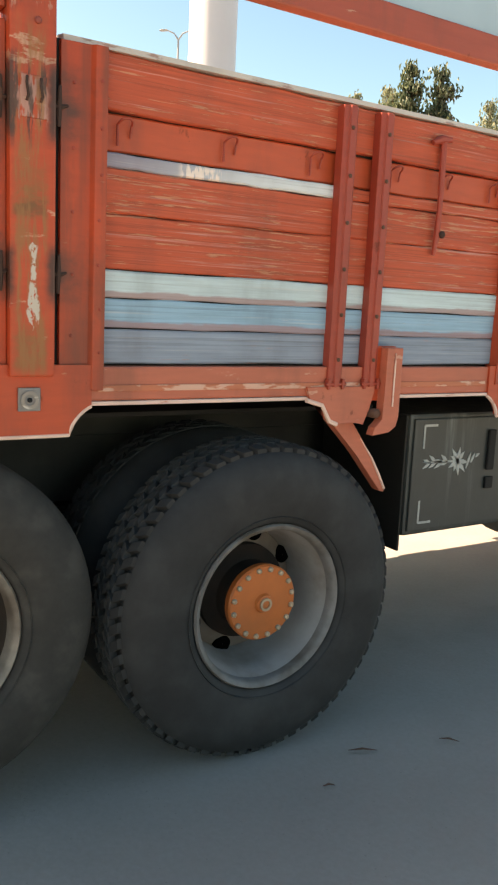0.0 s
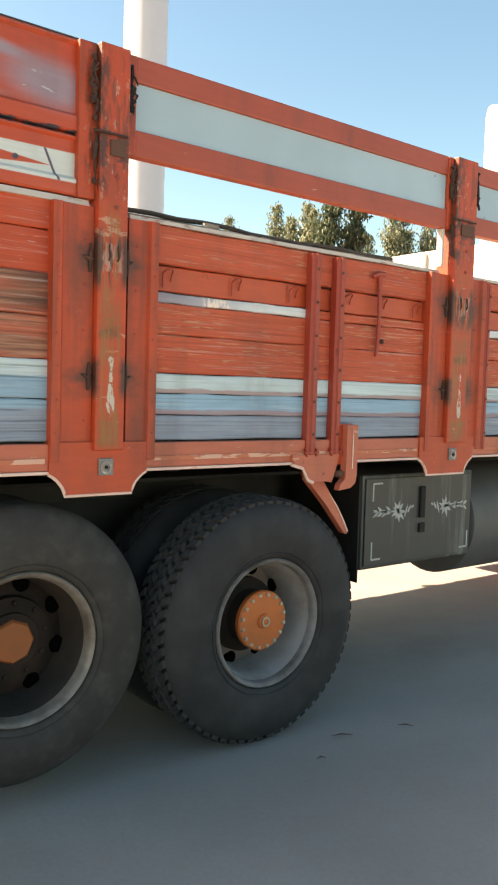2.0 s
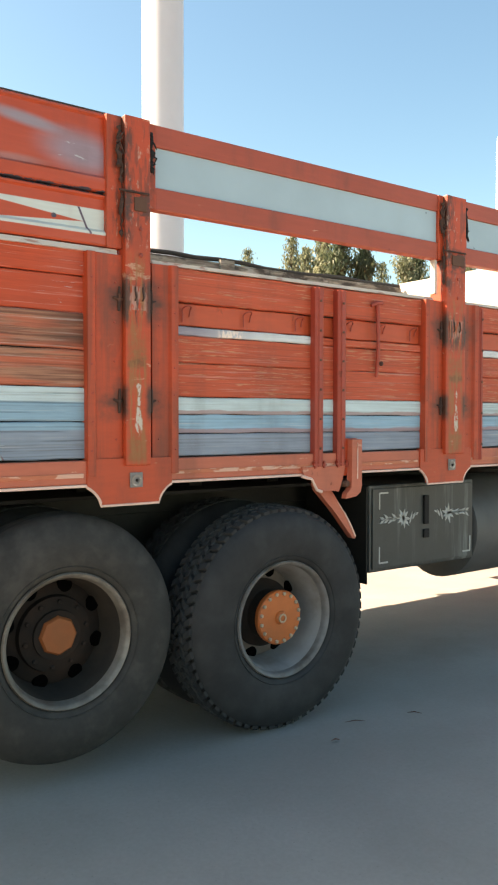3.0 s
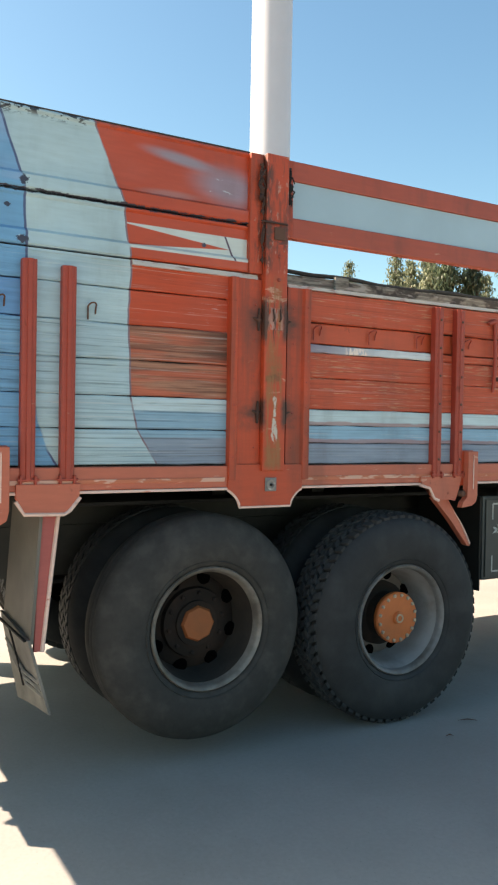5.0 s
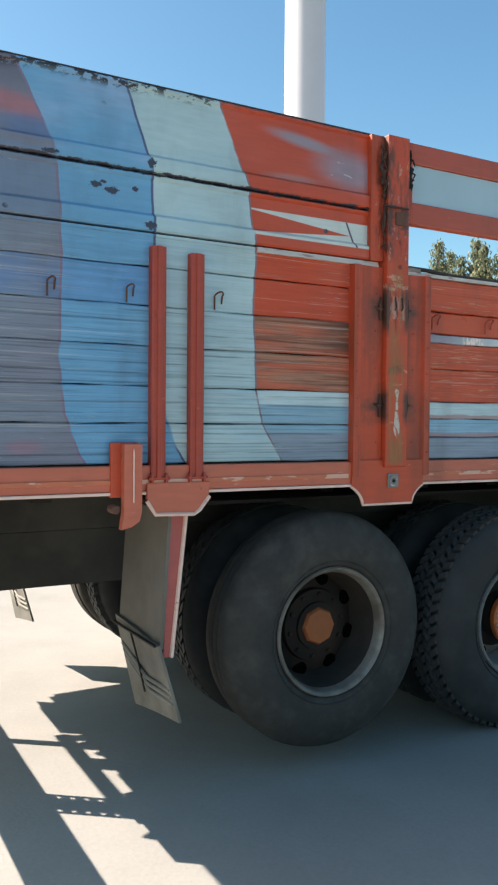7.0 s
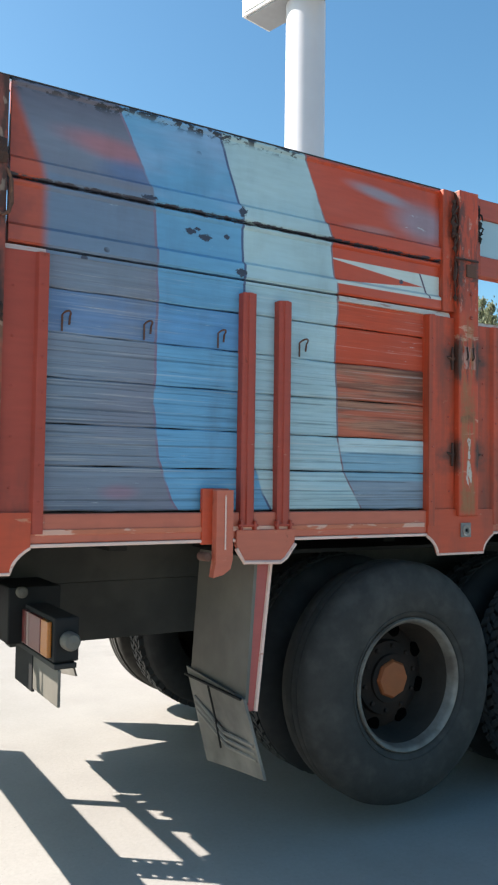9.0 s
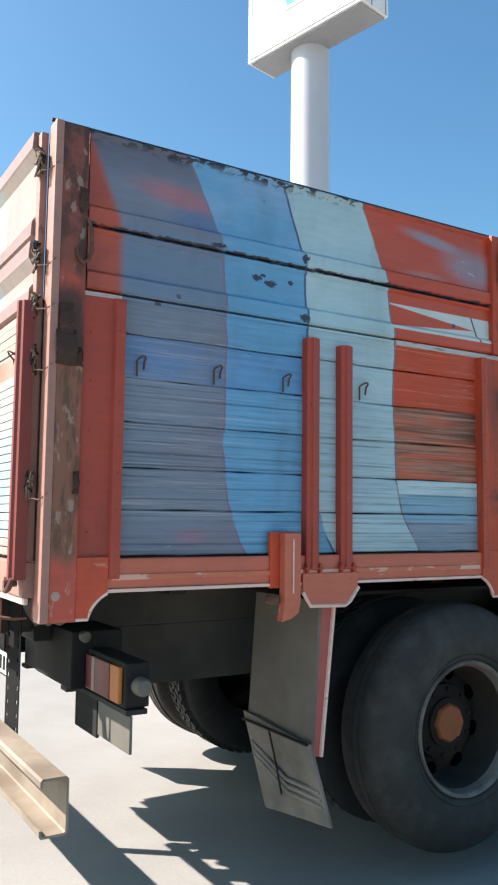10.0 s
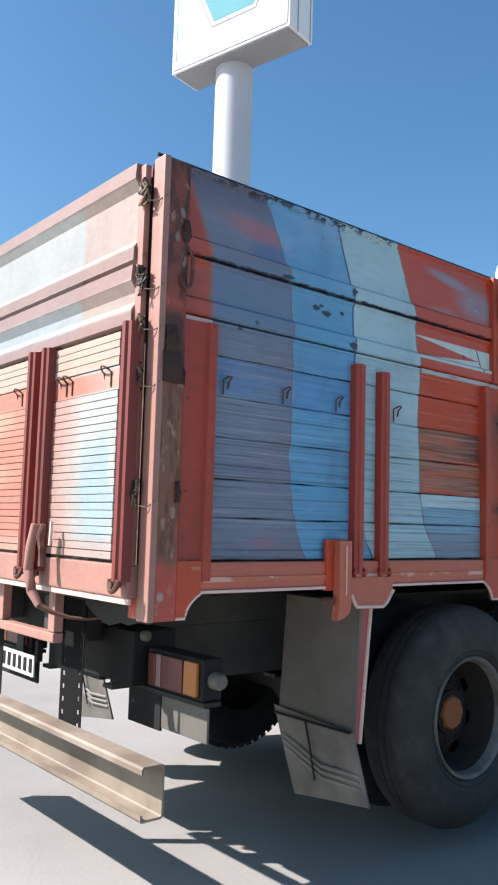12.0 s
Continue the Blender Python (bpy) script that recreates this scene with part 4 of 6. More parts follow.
# -- front sections: open rail above, boards below
def upper_rails(x0, x1):
    block("top_rail", x0, x1, SIDE - 0.015, SIDE + 0.03, 2.437, TOP, M_TOPRAIL, truck, 0.006, "red top rail")
    tube("rail_rim", [(x0, SIDE + 0.008, TOP + 0.001), (x1, SIDE + 0.008, TOP + 0.001)], 0.006, M_DARK, truck, 6, "dark worn rim of the top rail")
    block("infill_panel", x0, x1, SIDE - 0.004, SIDE + 0.012, 2.283, 2.440, M_PANEL, truck, 0.002, "pale blue infill panel")
    ob = block("middle_rail", x0, x1, SIDE - 0.016, SIDE + 0.03, 2.200, 2.285, M_TOPRAIL, truck, 0.006, "red middle rail")
    return ob


upper_rails(0.494, 2.095)
upper_rails(2.31, FRONT - 0.02)
block("corner_bracket", 2.078, 2.094, SIDE - 0.012, SIDE + 0.02, 2.03, 2.20, M_EDGE, truck, 0.004, "pale upright strip")


def board_gate(x0, x1, splits, seed):
    backing = block("side_gate", x0 - 0.10, x1 + 0.04, SIDE + 0.024, SIDE + 0.045, 1.232, 2.0, M_DARK, truck, 0, "backing behind orange boards")
    wavy_board("board", x0, x1, SIDE - 0.002, SIDE + 0.022, 1.868, 1.995, M_PLANK_ORANGE, backing, seed, "worn orange board")
    wavy_board("board", x0, x1, SIDE + 0.014, SIDE + 0.023, 1.775, 1.864, M_PLANK_DEEP, backing, seed + 1, "deep orange recessed board")
    if splits:
        wavy_board("board", x0, splits, SIDE + 0.002, SIDE + 0.022, 1.737, 1.772, M_STRIPE, backing, seed + 2, "lilac and white chipped batten")
        wavy_board("board", splits, x1, SIDE + 0.002, SIDE + 0.022, 1.737, 1.772, M_PLANK_ORANGE, backing, seed + 2)
    else:
        wavy_board("board", x0, x1, SIDE + 0.002, SIDE + 0.022, 1.737, 1.772, M_PLANK_ORANGE, backing, seed + 2)
    wavy_board("board", x0, x1, SIDE, SIDE + 0.022, 1.6305, 1.735, M_PLANK_ORANGE, backing, seed + 3, "worn orange board")
    wavy_board("board", x0, x1, SIDE, SIDE + 0.022, 1.498, 1.6295, M_PLANK_ORANGE, backing, seed + 4, "worn orange board")
    wavy_board("board", x0, x1, SIDE, SIDE + 0.022, 1.428, 1.4955, M_PLANK_PALE, backing, seed + 5, "pale blue painted board")
    wavy_board("board", x0, x1, SIDE, SIDE + 0.022, 1.352, 1.4255, M_PLANK_BLUE, backing, seed + 6, "sky blue painted board")
    wavy_board("board", x0, x1, SIDE, SIDE + 0.022, 1.264, 1.3495, M_PLANK_GREY, backing, seed + 7, "grey blue painted board")
    profile_bar("cap_strip", [(SIDE - 0.010, 1.998), (SIDE - 0.006, 2.012), (SIDE + 0.03, 2.018), (SIDE + 0.05, 2.018), (SIDE + 0.05, 1.998)], x0 - 0.09, x1 + 0.07, M_EDGE, truck, "x", 0, "worn white cap strip on the gate")
    return backing


g2 = board_gate(0.575, 2.00, 1.30, 40)
stake(1.281, 1.330, 1.20, 1.985, g2, 6)
stake(1.415, 1.464, 1.20, 1.985, g2, 6)
for x in (1.306, 1.440):
    foot_hinge(x, 1.208)
for x in (0.643, 0.939, 1.217, 1.513, 1.72, 1.938):
    rope_hook(x, 1.832, SIDE + 0.008, M_BAR)
bm = bmesh.new()
add_tube(bm, [(1.681, SIDE - 0.014, 1.955), (1.680, SIDE - 0.018, 1.86), (1.683, SIDE - 0.017, 1.75), (1.679, SIDE - 0.016, 1.66), (1.675, SIDE - 0.012, 1.605)], [0.011, 0.010, 0.009, 0.011, 0.006], 8)
latch = part("drop_latch", bm, M_BAR, truck, "brick red drop latch bar", True)
tube("latch_head", [(1.637, SIDE - 0.014, 1.935), (1.665, SIDE - 0.018, 1.948), (1.710, SIDE - 0.014, 1.952)], [0.008, 0.013, 0.009], M_BAR, latch, 8)
disc_stud("knob", 1.691, SIDE - 0.022, 1.668, 0.011, 0.014, M_SOOT, latch, 9)
g3 = board_gate(2.395, FRONT - 0.05, 3.1, 60)
stake(2.395, 2.435, 1.20, 1.985, g3, 5)


# -- J brackets that carry the gate when it is folded down
def j_bracket(x0, x1, z_top, foot):
    """A welded channel with a hooked foot."""
    y0, y1 = SIDE - 0.062, SIDE - 0.018
    w = x1 - x0
    ob = block("drop_bracket", x0, x1, SIDE - 0.030, SIDE - 0.012, 1.155, z_top, M_FRAME, truck, 0.004, "orange welded drop bracket")
    outline = [(x1 - 0.062, z_top - 0.004), (x1, z_top - 0.004), (x1, 1.11), (x1 - 0.008, 1.078), (x1 - 0.035, 1.060), (x1 - foot, 1.052), (x1 - foot + 0.008, 1.078), (x1 - 0.062, 1.10)]
    profile_bar("web", outline, y0, SIDE - 0.0305, M_RAIL, ob, "y", 0.003, "faded orange channel web")
    block("edge", x1 - 0.033, x1 - 0.028, y0 - 0.004, y0 - 0.0005, 1.14, z_top - 0.02, M_PINKEDGE, ob, 0.0015, "worn pale edge")
    bm = bmesh.new()
    add_ring_body(bm, [(0.0005, -0.002), (0.012, 0), (0.015, 0.004), (0.015, 0.05), (0.001, 0.05)], x0 + 0.012, y0 + 0.010, 1.118, 14)
    part("pin", bm, M_RUST, ob, "dark hinge pin", True)
    return ob


j_bracket(-0.757, -0.660, 1.335, 0.072)
j_bracket(1.448, 1.538, 1.322, 0.10)

# plates that flare out below the paired bars
plate = profile_bar("flare_plate", [(-0.632, 1.20), (-0.40, 1.20), (-0.405, 1.15), (-0.44, 1.108), (-0.46, 1.094), (-0.60, 1.098), (-0.632, 1.15)], SIDE - 0.034, SIDE - 0.014, M_RAIL, truck, "y", 0.003, "faded orange flared plate")
tube("lip", [(-0.632, SIDE - 0.032, 1.14), (-0.602, SIDE - 0.034, 1.094), (-0.46, SIDE - 0.034, 1.090), (-0.438, SIDE - 0.034, 1.104), (-0.402, SIDE - 0.034, 1.15)], 0.007, M_PINKEDGE, plate, 6, "pinkish white lip")
plate = profile_bar("flare_plate", [(1.205, 1.20), (1.46, 1.20), (1.44, 1.13), (1.42, 1.085), (1.39, 1.09), (1.32, 1.092), (1.292, 1.10), (1.262, 1.15), (1.215, 1.168)], SIDE - 0.034, SIDE - 0.014, M_RAIL, truck, "y", 0.002, "faded orange flared plate")
tube("lip", [(1.205, SIDE - 0.033, 1.162), (1.262, SIDE - 0.034, 1.146), (1.292, SIDE - 0.034, 1.098), (1.32, SIDE - 0.034, 1.088)], 0.007, M_PINKEDGE, plate, 6, "pinkish white lip")
spike = profile_bar("mudguard_stay", [(1.312, 1.10), (1.405, 1.09), (1.488, 0.98), (1.556, 0.868), (1.550, 0.857), (1.533, 0.862), (1.428, 0.985)], SIDE - 0.005, SIDE + 0.03, M_RAIL, truck, "y", 0.004, "faded orange tapered mudguard stay")
tube("edge", [(1.44, SIDE - 0.006, 1.035), (1.488, SIDE - 0.006, 0.976), (1.522, SIDE - 0.006, 0.921), (1.551, SIDE - 0.006, 0.869)], [0.001, 0.003, 0.0045, 0.004], M_PINKEDGE, spike, 6, "rubbed pale edge")


# -- far side gate, seen from inside through the open rails
far = block("far_side_gate", -1.44, FRONT - 0.02, FAR, FAR + 0.03, 1.20, 2.50, M_INNER, truck, 0.003, "weathered grey far side wall")
for i in range(9):
    z0 = 1.23 + 0.142 * i
    wavy_board("board", -1.44, FRONT - 0.03, FAR - 0.022, FAR - 0.002, z0, z0 + 0.136, M_INNER, far, 80 + i)
rnd = random.Random(5)
bm = bmesh.new()
add_tube(bm, [(-1.44 + 0.2 * i, FAR - 0.005 + rnd.uniform(-0.01, 0.01), 2.515 + rnd.uniform(-0.012, 0.012)) for i in range(28)], 0.016, 7)
part("rim", bm, M_DARK, far, "dark uneven rim", True)
for x in (0.40, 2.20):
    block("far_pillar", x - 0.06, x + 0.06, FAR - 0.05, FAR - 0.023, 1.235, 2.52, M_INNER, far, 0.004)
block("far_rail", -1.50, FRONT, FAR - 0.02, FAR + 0.06, 1.158, 1.228, M_RAIL, truck, 0.005, "faded orange far rail")

# unseen far side plates, added to make the shadow edge under the truck ragged
for x0, x1 in ((0.204, 0.556), (1.962, 2.340)):
    profile_bar("far_skirt_plate", scallop(x0, x1, 1.157, 1.095, 0.055), FAR + 0.012, FAR + 0.03, M_FRAME, truck, "y", 0.0, "unseen orange far skirt plate added for its shadow")
# the last two have no twin on the near side
for x0, x1, low in ((-0.632, -0.40, 1.094), (1.205, 1.46, 1.088), (2.80, 2.98, 1.04), (3.12, 3.24, 1.08)):
    profile_bar("far_flare_plate", [(x0, 1.157), (x0 + 0.04, low + 0.03), (x0 + 0.07, low), (x1 - 0.06, low), (x1, 1.157)], FAR + 0.014, FAR + 0.034, M_RAIL, truck, "y", 0.0, "unseen faded orange far flared plate added for its shadow")

# headboard behind the cab
hb = block("headboard", FRONT, FRONT + 0.04, SIDE, FAR + 0.03, 1.17, 2.545, M_CREAM, truck, 0.006, "cream painted headboard lit by the sun")
for y in (3.2, 3.9):
    block("rib", FRONT - 0.03, FRONT - 0.001, y - 0.03, y + 0.03, 1.23, 2.53, M_CREAM, hb, 0.004)

# plain cab ahead of the headboard, unseen, added to keep sun off the ground
cab = profile_bar("cab", [(4.12, 0.62), (4.10, 2.30), (4.16, 2.44), (5.22, 2.44), (5.38, 2.36), (5.62, 1.66), (5.82, 1.58), (5.86, 0.62)], SIDE + 0.06, FAR - 0.06, M_FRAME, truck, "y", 0.02, "plain orange cab, unseen, added for its shadow")
for y in (SIDE + 0.052, FAR - 0.0595):
    profile_bar("side_window", [(4.55, 1.68), (5.50, 1.68), (5.30, 2.26), (4.55, 2.28)], y, y + 0.0075, M_BLACK, cab, "y", 0.0, "dark side window")

# -- rear corner pillar: open channel with torn stops
corner = profile_bar("corner_pillar", [(REAR + 0.026, SIDE - 0.03), (REAR + 0.03, SIDE - 0.034), (-1.399, SIDE - 0.034), (-1.399, SIDE + 0.0), (-1.411, SIDE + 0.0), (-1.411, SIDE - 0.016), (REAR + 0.040, SIDE - 0.010), (REAR + 0.040, SIDE + 0.10), (REAR + 0.026, SIDE + 0.10)], 1.088, TOP - 0.016, M_CORNER, truck, "z", 0.002, "stained red rear corner pillar")


def torn_lug(name, x, z, w, h, deep, seed):
    """A bent, torn scrap of plate that stands out of the channel."""
    rnd = random.Random(seed)
    bm = bmesh.new()
    n = 6
    sheets = []
    for off in (0.0, 0.004):
        rows = []
        for i in range(n + 1):
            t = i / n
            rows.append([bm.verts.new((x + u * w + rnd.uniform(-0.004, 0.004), SIDE - 0.034 - off - deep * math.sin(math.pi * (0.15 + 0.8 * t)) * (0.4 + 0.6 * u) + rnd.uniform(-0.003, 0.003), z + h * t + rnd.uniform(-0.004, 0.004))) for u in (0.0, 0.35, 0.7, 1.0)])
        for a, b in zip(rows, rows[1:]):
            for k in range(3):
                bm.faces.new((a[k], a[k + 1], b[k + 1], b[k]))
        sheets.append(rows)
    for k in (0, 3):
        for i in range(n):
            bm.faces.new((sheets[0][i][k], sheets[0][i + 1][k], sheets[1][i + 1][k], sheets[1][i][k]))
    part(name, bm, M_SOOT, corner, "torn rusty stop")


torn_lug("torn_stop", -1.478, 1.80, 0.052, 0.10, 0.024, 1)
torn_lug("torn_stop", -1.470, 1.885, 0.034, 0.09, 0.016, 6)
torn_lug("torn_stop", -1.423, 2.25, 0.020, 0.07, 0.016, 2)
tube("stop_hook", [(-1.398, SIDE - 0.036, 2.235), (-1.388, SIDE - 0.044, 2.20), (-1.388, SIDE - 0.046, 2.135), (-1.396, SIDE - 0.046, 2.108), (-1.410, SIDE - 0.045, 2.098), (-1.423, SIDE - 0.043, 2.110), (-1.430, SIDE - 0.038, 2.14)], [0.004, 0.006, 0.007, 0.007, 0.006, 0.005, 0.003], M_RUST, corner, 7, "dark rusty hook")
torn_lug("lug", -1.418, 1.44, 0.013, 0.06, 0.012, 3)
torn_lug("lug", -1.426, 1.80, 0.022, 0.055, 0.014, 4)
# -- rear gate
RX = REAR - 0.004


def rear_paint():
    g = Graph("sunlit_pink_and_mint_gate_paint")
    n1 = g.step(g.noise((1, 1.6, 2.2), 3, shift=3), 0.42, 0.58)
    mint = g.mix(g.step(g.noise((1, 5, 3), 3, shift=8), 0.42, 0.62), (0.33, 0.355, 0.33), (0.25, 0.335, 0.345))
    drift = g.math("MULTIPLY", g.math("SUBTRACT", g.noise((1, 3, 7), 4, 0.6, shift=11), 0.5), 0.22)
    spray = g.step(g.math("ADD", g.y, drift), 2.50, 2.72)
    c = g.mix(spray, mint, g.mix(n1, g.mix(g.step(g.y, 2.72, 2.80), (0.36, 0.225, 0.18), (0.36, 0.145, 0.10)), (0.37, 0.27, 0.185)))
    foot = g.math("SUBTRACT", 1.0, g.step(g.math("ADD", g.z, g.math("MULTIPLY", drift, 0.4)), 1.285, 1.345))
    c = g.mix(g.math("MULTIPLY", foot, 0.7), c, (0.37, 0.24, 0.19))
    c = g.mix(g.step(g.z, 1.86, 1.88), c, (0.37, 0.29, 0.225))
    c = g.mix(g.math("MULTIPLY", g.step(g.z, 1.79, 1.80), g.math("SUBTRACT", 1.0, g.step(g.z, 1.855, 1.865))), c, g.mix(g.step(g.math("ADD", g.y, drift), 2.38, 2.60), (0.37, 0.24, 0.19), (0.36, 0.14, 0.095)))
    c, h = worn(g, c, 0.80, (0.58, 0.52, 0.46), 0, 0.15)
    streak = g.step(g.noise((6, 2.2, 60), 4, 0.65, shift=29), 0.58, 0.70)
    c = g.mix(g.math("MULTIPLY", streak, 0.45), c, (0.30, 0.22, 0.19))
    return g.done(c, 0.6, h, 0.4)


def rear_panel_paint():
    g = Graph("sunlit_pink_and_white_panel_paint")
    edge = g.math("ADD", g.y, g.math("MULTIPLY", g.math("SUBTRACT", g.noise((3, 3, 5), 3), 0.5), 0.05))
    c = g.mix(g.step(edge, 2.60, 2.63), (0.33, 0.262, 0.222), g.mix(g.step(g.z, 2.10, 2.13), (0.28, 0.315, 0.33), (0.305, 0.315, 0.30)))
    # folded rims: a pinkish coat, darkened in colour for their shaded, angled faces
    rag = g.math("MULTIPLY", g.math("SUBTRACT", g.noise((6, 6, 14), 4, 0.6, shift=9), 0.5), 0.02)
    z = g.math("ADD", g.z, rag)
    for low, high in ((2.452, 2.60), (2.19, 2.235), (2.125, 2.18), (1.98, 2.03)):
        rim = g.math("MULTIPLY", g.step(z, low - 0.006, low + 0.006), g.math("SUBTRACT", 1.0, g.step(z, high - 0.006, high + 0.006)))
        c = g.mix(g.math("MULTIPLY", rim, 0.85), c, (0.225, 0.130, 0.105))
    spot = g.math("SUBTRACT", 1.0, g.step(g.cells((12, 12, 12), 5.0), 0.12, 0.16))
    spot = g.math("MULTIPLY", spot, g.step(g.noise((2, 2.2, 4), 2, shift=5), 0.55, 0.6))
    c, h = worn(g, c, 0.74, (0.6, 0.52, 0.46), 0, 0.15)
    c = g.mix(spot, c, (0.12, 0.12, 0.11))
    return g.done(c, 0.45, h, 0.2)


M_REAR = rear_paint()
M_REARPANEL = rear_panel_paint()
M_REARFRAME = steel_paint("sunlit_pale_pink_frame_paint", (0.35, 0.175, 0.135), 0.74, (0.47, 0.34, 0.29), 0.4)

rear_back = block("rear_gate", RX + 0.002, RX + 0.022, SIDE + 0.09, FAR - 0.06, 1.22, 2.50, M_INNER, truck, 0.002, "weathered inner face of the rear gate")


def rear_pressed(z0, z1):
    outline = [(RX, z1), (RX - 0.022, z1), (RX - 0.026, z1 - 0.05), (RX - 0.004, z1 - 0.085), (RX - 0.002, z0 + 0.075), (RX - 0.020, z0 + 0.05), (RX - 0.022, z0 + 0.006), (RX, z0)]
    return profile_bar("rear_panel", outline, SIDE + 0.075, FAR - 0.08, M_REARPANEL, truck, "y", 0, "pink and white pressed steel rear panel")


rear_pressed(2.185, 2.505)
rear_pressed(1.985, 2.175)
zs = [1.975, 1.950, 1.925, 1.897, 1.868, 1.79]
while zs[-1] > 1.26:
    zs.append(zs[-1] - 0.0253)
for i, (a, b) in enumerate(zip(zs, zs[1:])):
    bm = bmesh.new()
    proud = 0.014 if i == 4 else (0.018 if i % 2 else 0.0165)
    add_box(bm, RX - proud, RX + 0.0005, SIDE + 0.14, FAR - 0.10, b + 0.0009, a - 0.0009 - (0.001 if i % 2 else 0))
    soften(bm, 0.0014)
    part("board", bm, M_REAR, rear_back)


def rear_stake(y0, y1):
    outline = [(RX - 0.014, y0), (RX - 0.045, y0 + 0.004), (RX - 0.048, y0 + 0.016), (RX - 0.056, y0 + 0.022), (RX - 0.056, y1 - 0.022), (RX - 0.048, y1 - 0.016), (RX - 0.045, y1 - 0.004), (RX - 0.014, y1)]
    ob = profile_bar("rear_stake_bar", outline, 1.20, 1.985, M_REARBAR, truck, "z", 0, "brick red rear gate bar")
    bm = bmesh.new()
    yc = (y0 + y1) / 2
    add_tube(bm, [(RX - 0.05 - 0.008 * math.sin(a), yc + 0.024 * math.cos(a), 1.205 - 0.034 * math.sin(a)) for a in [math.pi * k / 8 for k in range(9)]], 0.009, 7)
    add_tube(bm, [(RX - 0.03, yc, 1.19), (RX - 0.066, yc, 1.19)], 0.010, 8)
    part("foot_hinge", bm, M_RUST, ob, "rusty foot hinge")
    return ob


for y in (2.214, 2.765, 2.875, 3.453, 3.563, 4.10):
    rear_stake(y, y + 0.062)
for y in (2.40, 2.66, 2.70, 3.06, 3.3, 3.6):
    rope_hook(RX - 0.012, 1.845, y, M_RUST, 0.046, "y")
rr = block("rear_rail", RX - 0.020, RX + 0.06, SIDE + 0.033, FAR + 0.02, 1.150, 1.248, M_REARFRAME, truck, 0.006, "sunlit pale pink rear rail")
block("edge_strip", RX - 0.014, RX - 0.002, SIDE + 0.033, FAR + 0.02, 1.130, 1.1495, M_PINKEDGE, rr, 0.004, "pinkish white edge strip")
post = block("rear_post", RX + 0.010, RX + 0.034, SIDE - 0.037, SIDE + 0.024, 1.085, TOP - 0.012, M_REARFRAME, truck, 0.004, "sunlit pale rear corner post")
block("gate_gap", RX + 0.014, RX + 0.030, SIDE + 0.0245, SIDE + 0.040, 1.25, 2.50, M_BLACK, post, 0.001, "dark gap")
strip = block("gate_edge", RX - 0.010, RX + 0.012, SIDE + 0.0405, SIDE + 0.078, 1.25, 2.495, M_REARFRAME, truck, 0.004, "pale gate edge strip")
rnd = random.Random(9)
for z, size in ((2.41, 1.0), (2.13, 1.0), (1.99, 0.7), (1.83, 1.0), (1.475, 1.1)):
    tie = None
    for k in range(7):
        pts = []
        a0 = rnd.uniform(0, 6.28)
        for j in range(8):
            a = a0 + j * rnd.uniform(0.5, 1.1)
            rad = rnd.uniform(0.012, 0.027) * size
            pts.append((RX - 0.012 + rnd.uniform(-0.012, 0.008), SIDE + 0.034 + rad * math.cos(a), z + rad * 1.3 * math.sin(a) - 0.006 * j * (1 if k % 2 else 0)))
        ob = tube("rope_tie", pts, 0.0036 if k else 0.006, M_ROPE if k % 3 else M_DARK, truck if tie is None else tie, 5, "frayed dirty wire and rope tie" if tie is None else "")
        tie = tie or ob
    pts = [(RX - 0.012, SIDE + 0.03, z - 0.02), (RX - 0.015, SIDE + 0.012, z - 0.045 * size), (RX + 0.002, SIDE - 0.02, z - 0.05 * size), (RX + 0.02, SIDE - 0.043, z - 0.03 * size)]
    tube("loose_end", pts, 0.0019, M_ROPE, tie, 5, "pale frayed loose end")

# hooked chain arm and frame under the rear rail
arm = tube("rear_arm", [(RX - 0.060, 2.775, 1.36), (RX - 0.068, 2.785, 1.28), (RX - 0.070, 2.785, 1.20), (RX - 0.064, 2.765, 1.13), (RX - 0.052, 2.725, 1.085)], [0.014, 0.017, 0.019, 0.018, 0.013], M_REARFRAME, truck, 10, "pale bent bracket arm")
tube("hook_end", [(RX - 0.053, 2.727, 1.087), (RX - 0.020, 2.69, 1.065), (RX + 0.025, 2.655, 1.05), (RX + 0.07, 2.62, 1.045), (RX + 0.105, 2.59, 1.05)], [0.012, 0.008, 0.006, 0.005, 0.004], M_RUST, arm, 8, "thin rusty hooked end")
# ragged rubber sheet that hangs below the rear rail
bm = bmesh.new()
rnd = random.Random(17)
hang = [(2.72, 1.085), (2.66, 1.055), (2.60, 1.035), (2.55, 1.03), (2.49, 1.045), (2.43, 1.04), (2.37, 1.055), (2.31, 1.06), (2.26, 1.075)]
rows_ = []
for x in (RX + 0.110, RX + 0.116):
    rows_.append([(bm.verts.new((x, y, 1.149)), bm.verts.new((x + 0.01, y, z + rnd.uniform(-0.004, 0.004)))) for y, z in hang])
for a, b in zip(rows_[0] + rows_[1], rows_[0][1:] + [None] + rows_[1][1:] + [None]):
    if b:
        bm.faces.new((a[0], b[0], b[1], a[1]))
for k in range(len(hang) - 1):
    bm.faces.new((rows_[0][k][1], rows_[0][k + 1][1], rows_[1][k + 1][1], rows_[1][k][1]))
part("splash_sheet", bm, M_DARK, truck, "dark ragged rubber sheet under the rear rail")
tube("chain", [(RX - 0.065, 2.70, 1.36), (RX - 0.07, 2.71, 1.32), (RX - 0.066, 2.70, 1.27), (RX - 0.068, 2.69, 1.22)], [0.010, 0.015, 0.010, 0.014], M_RUST, arm, 7, "rusty chain")
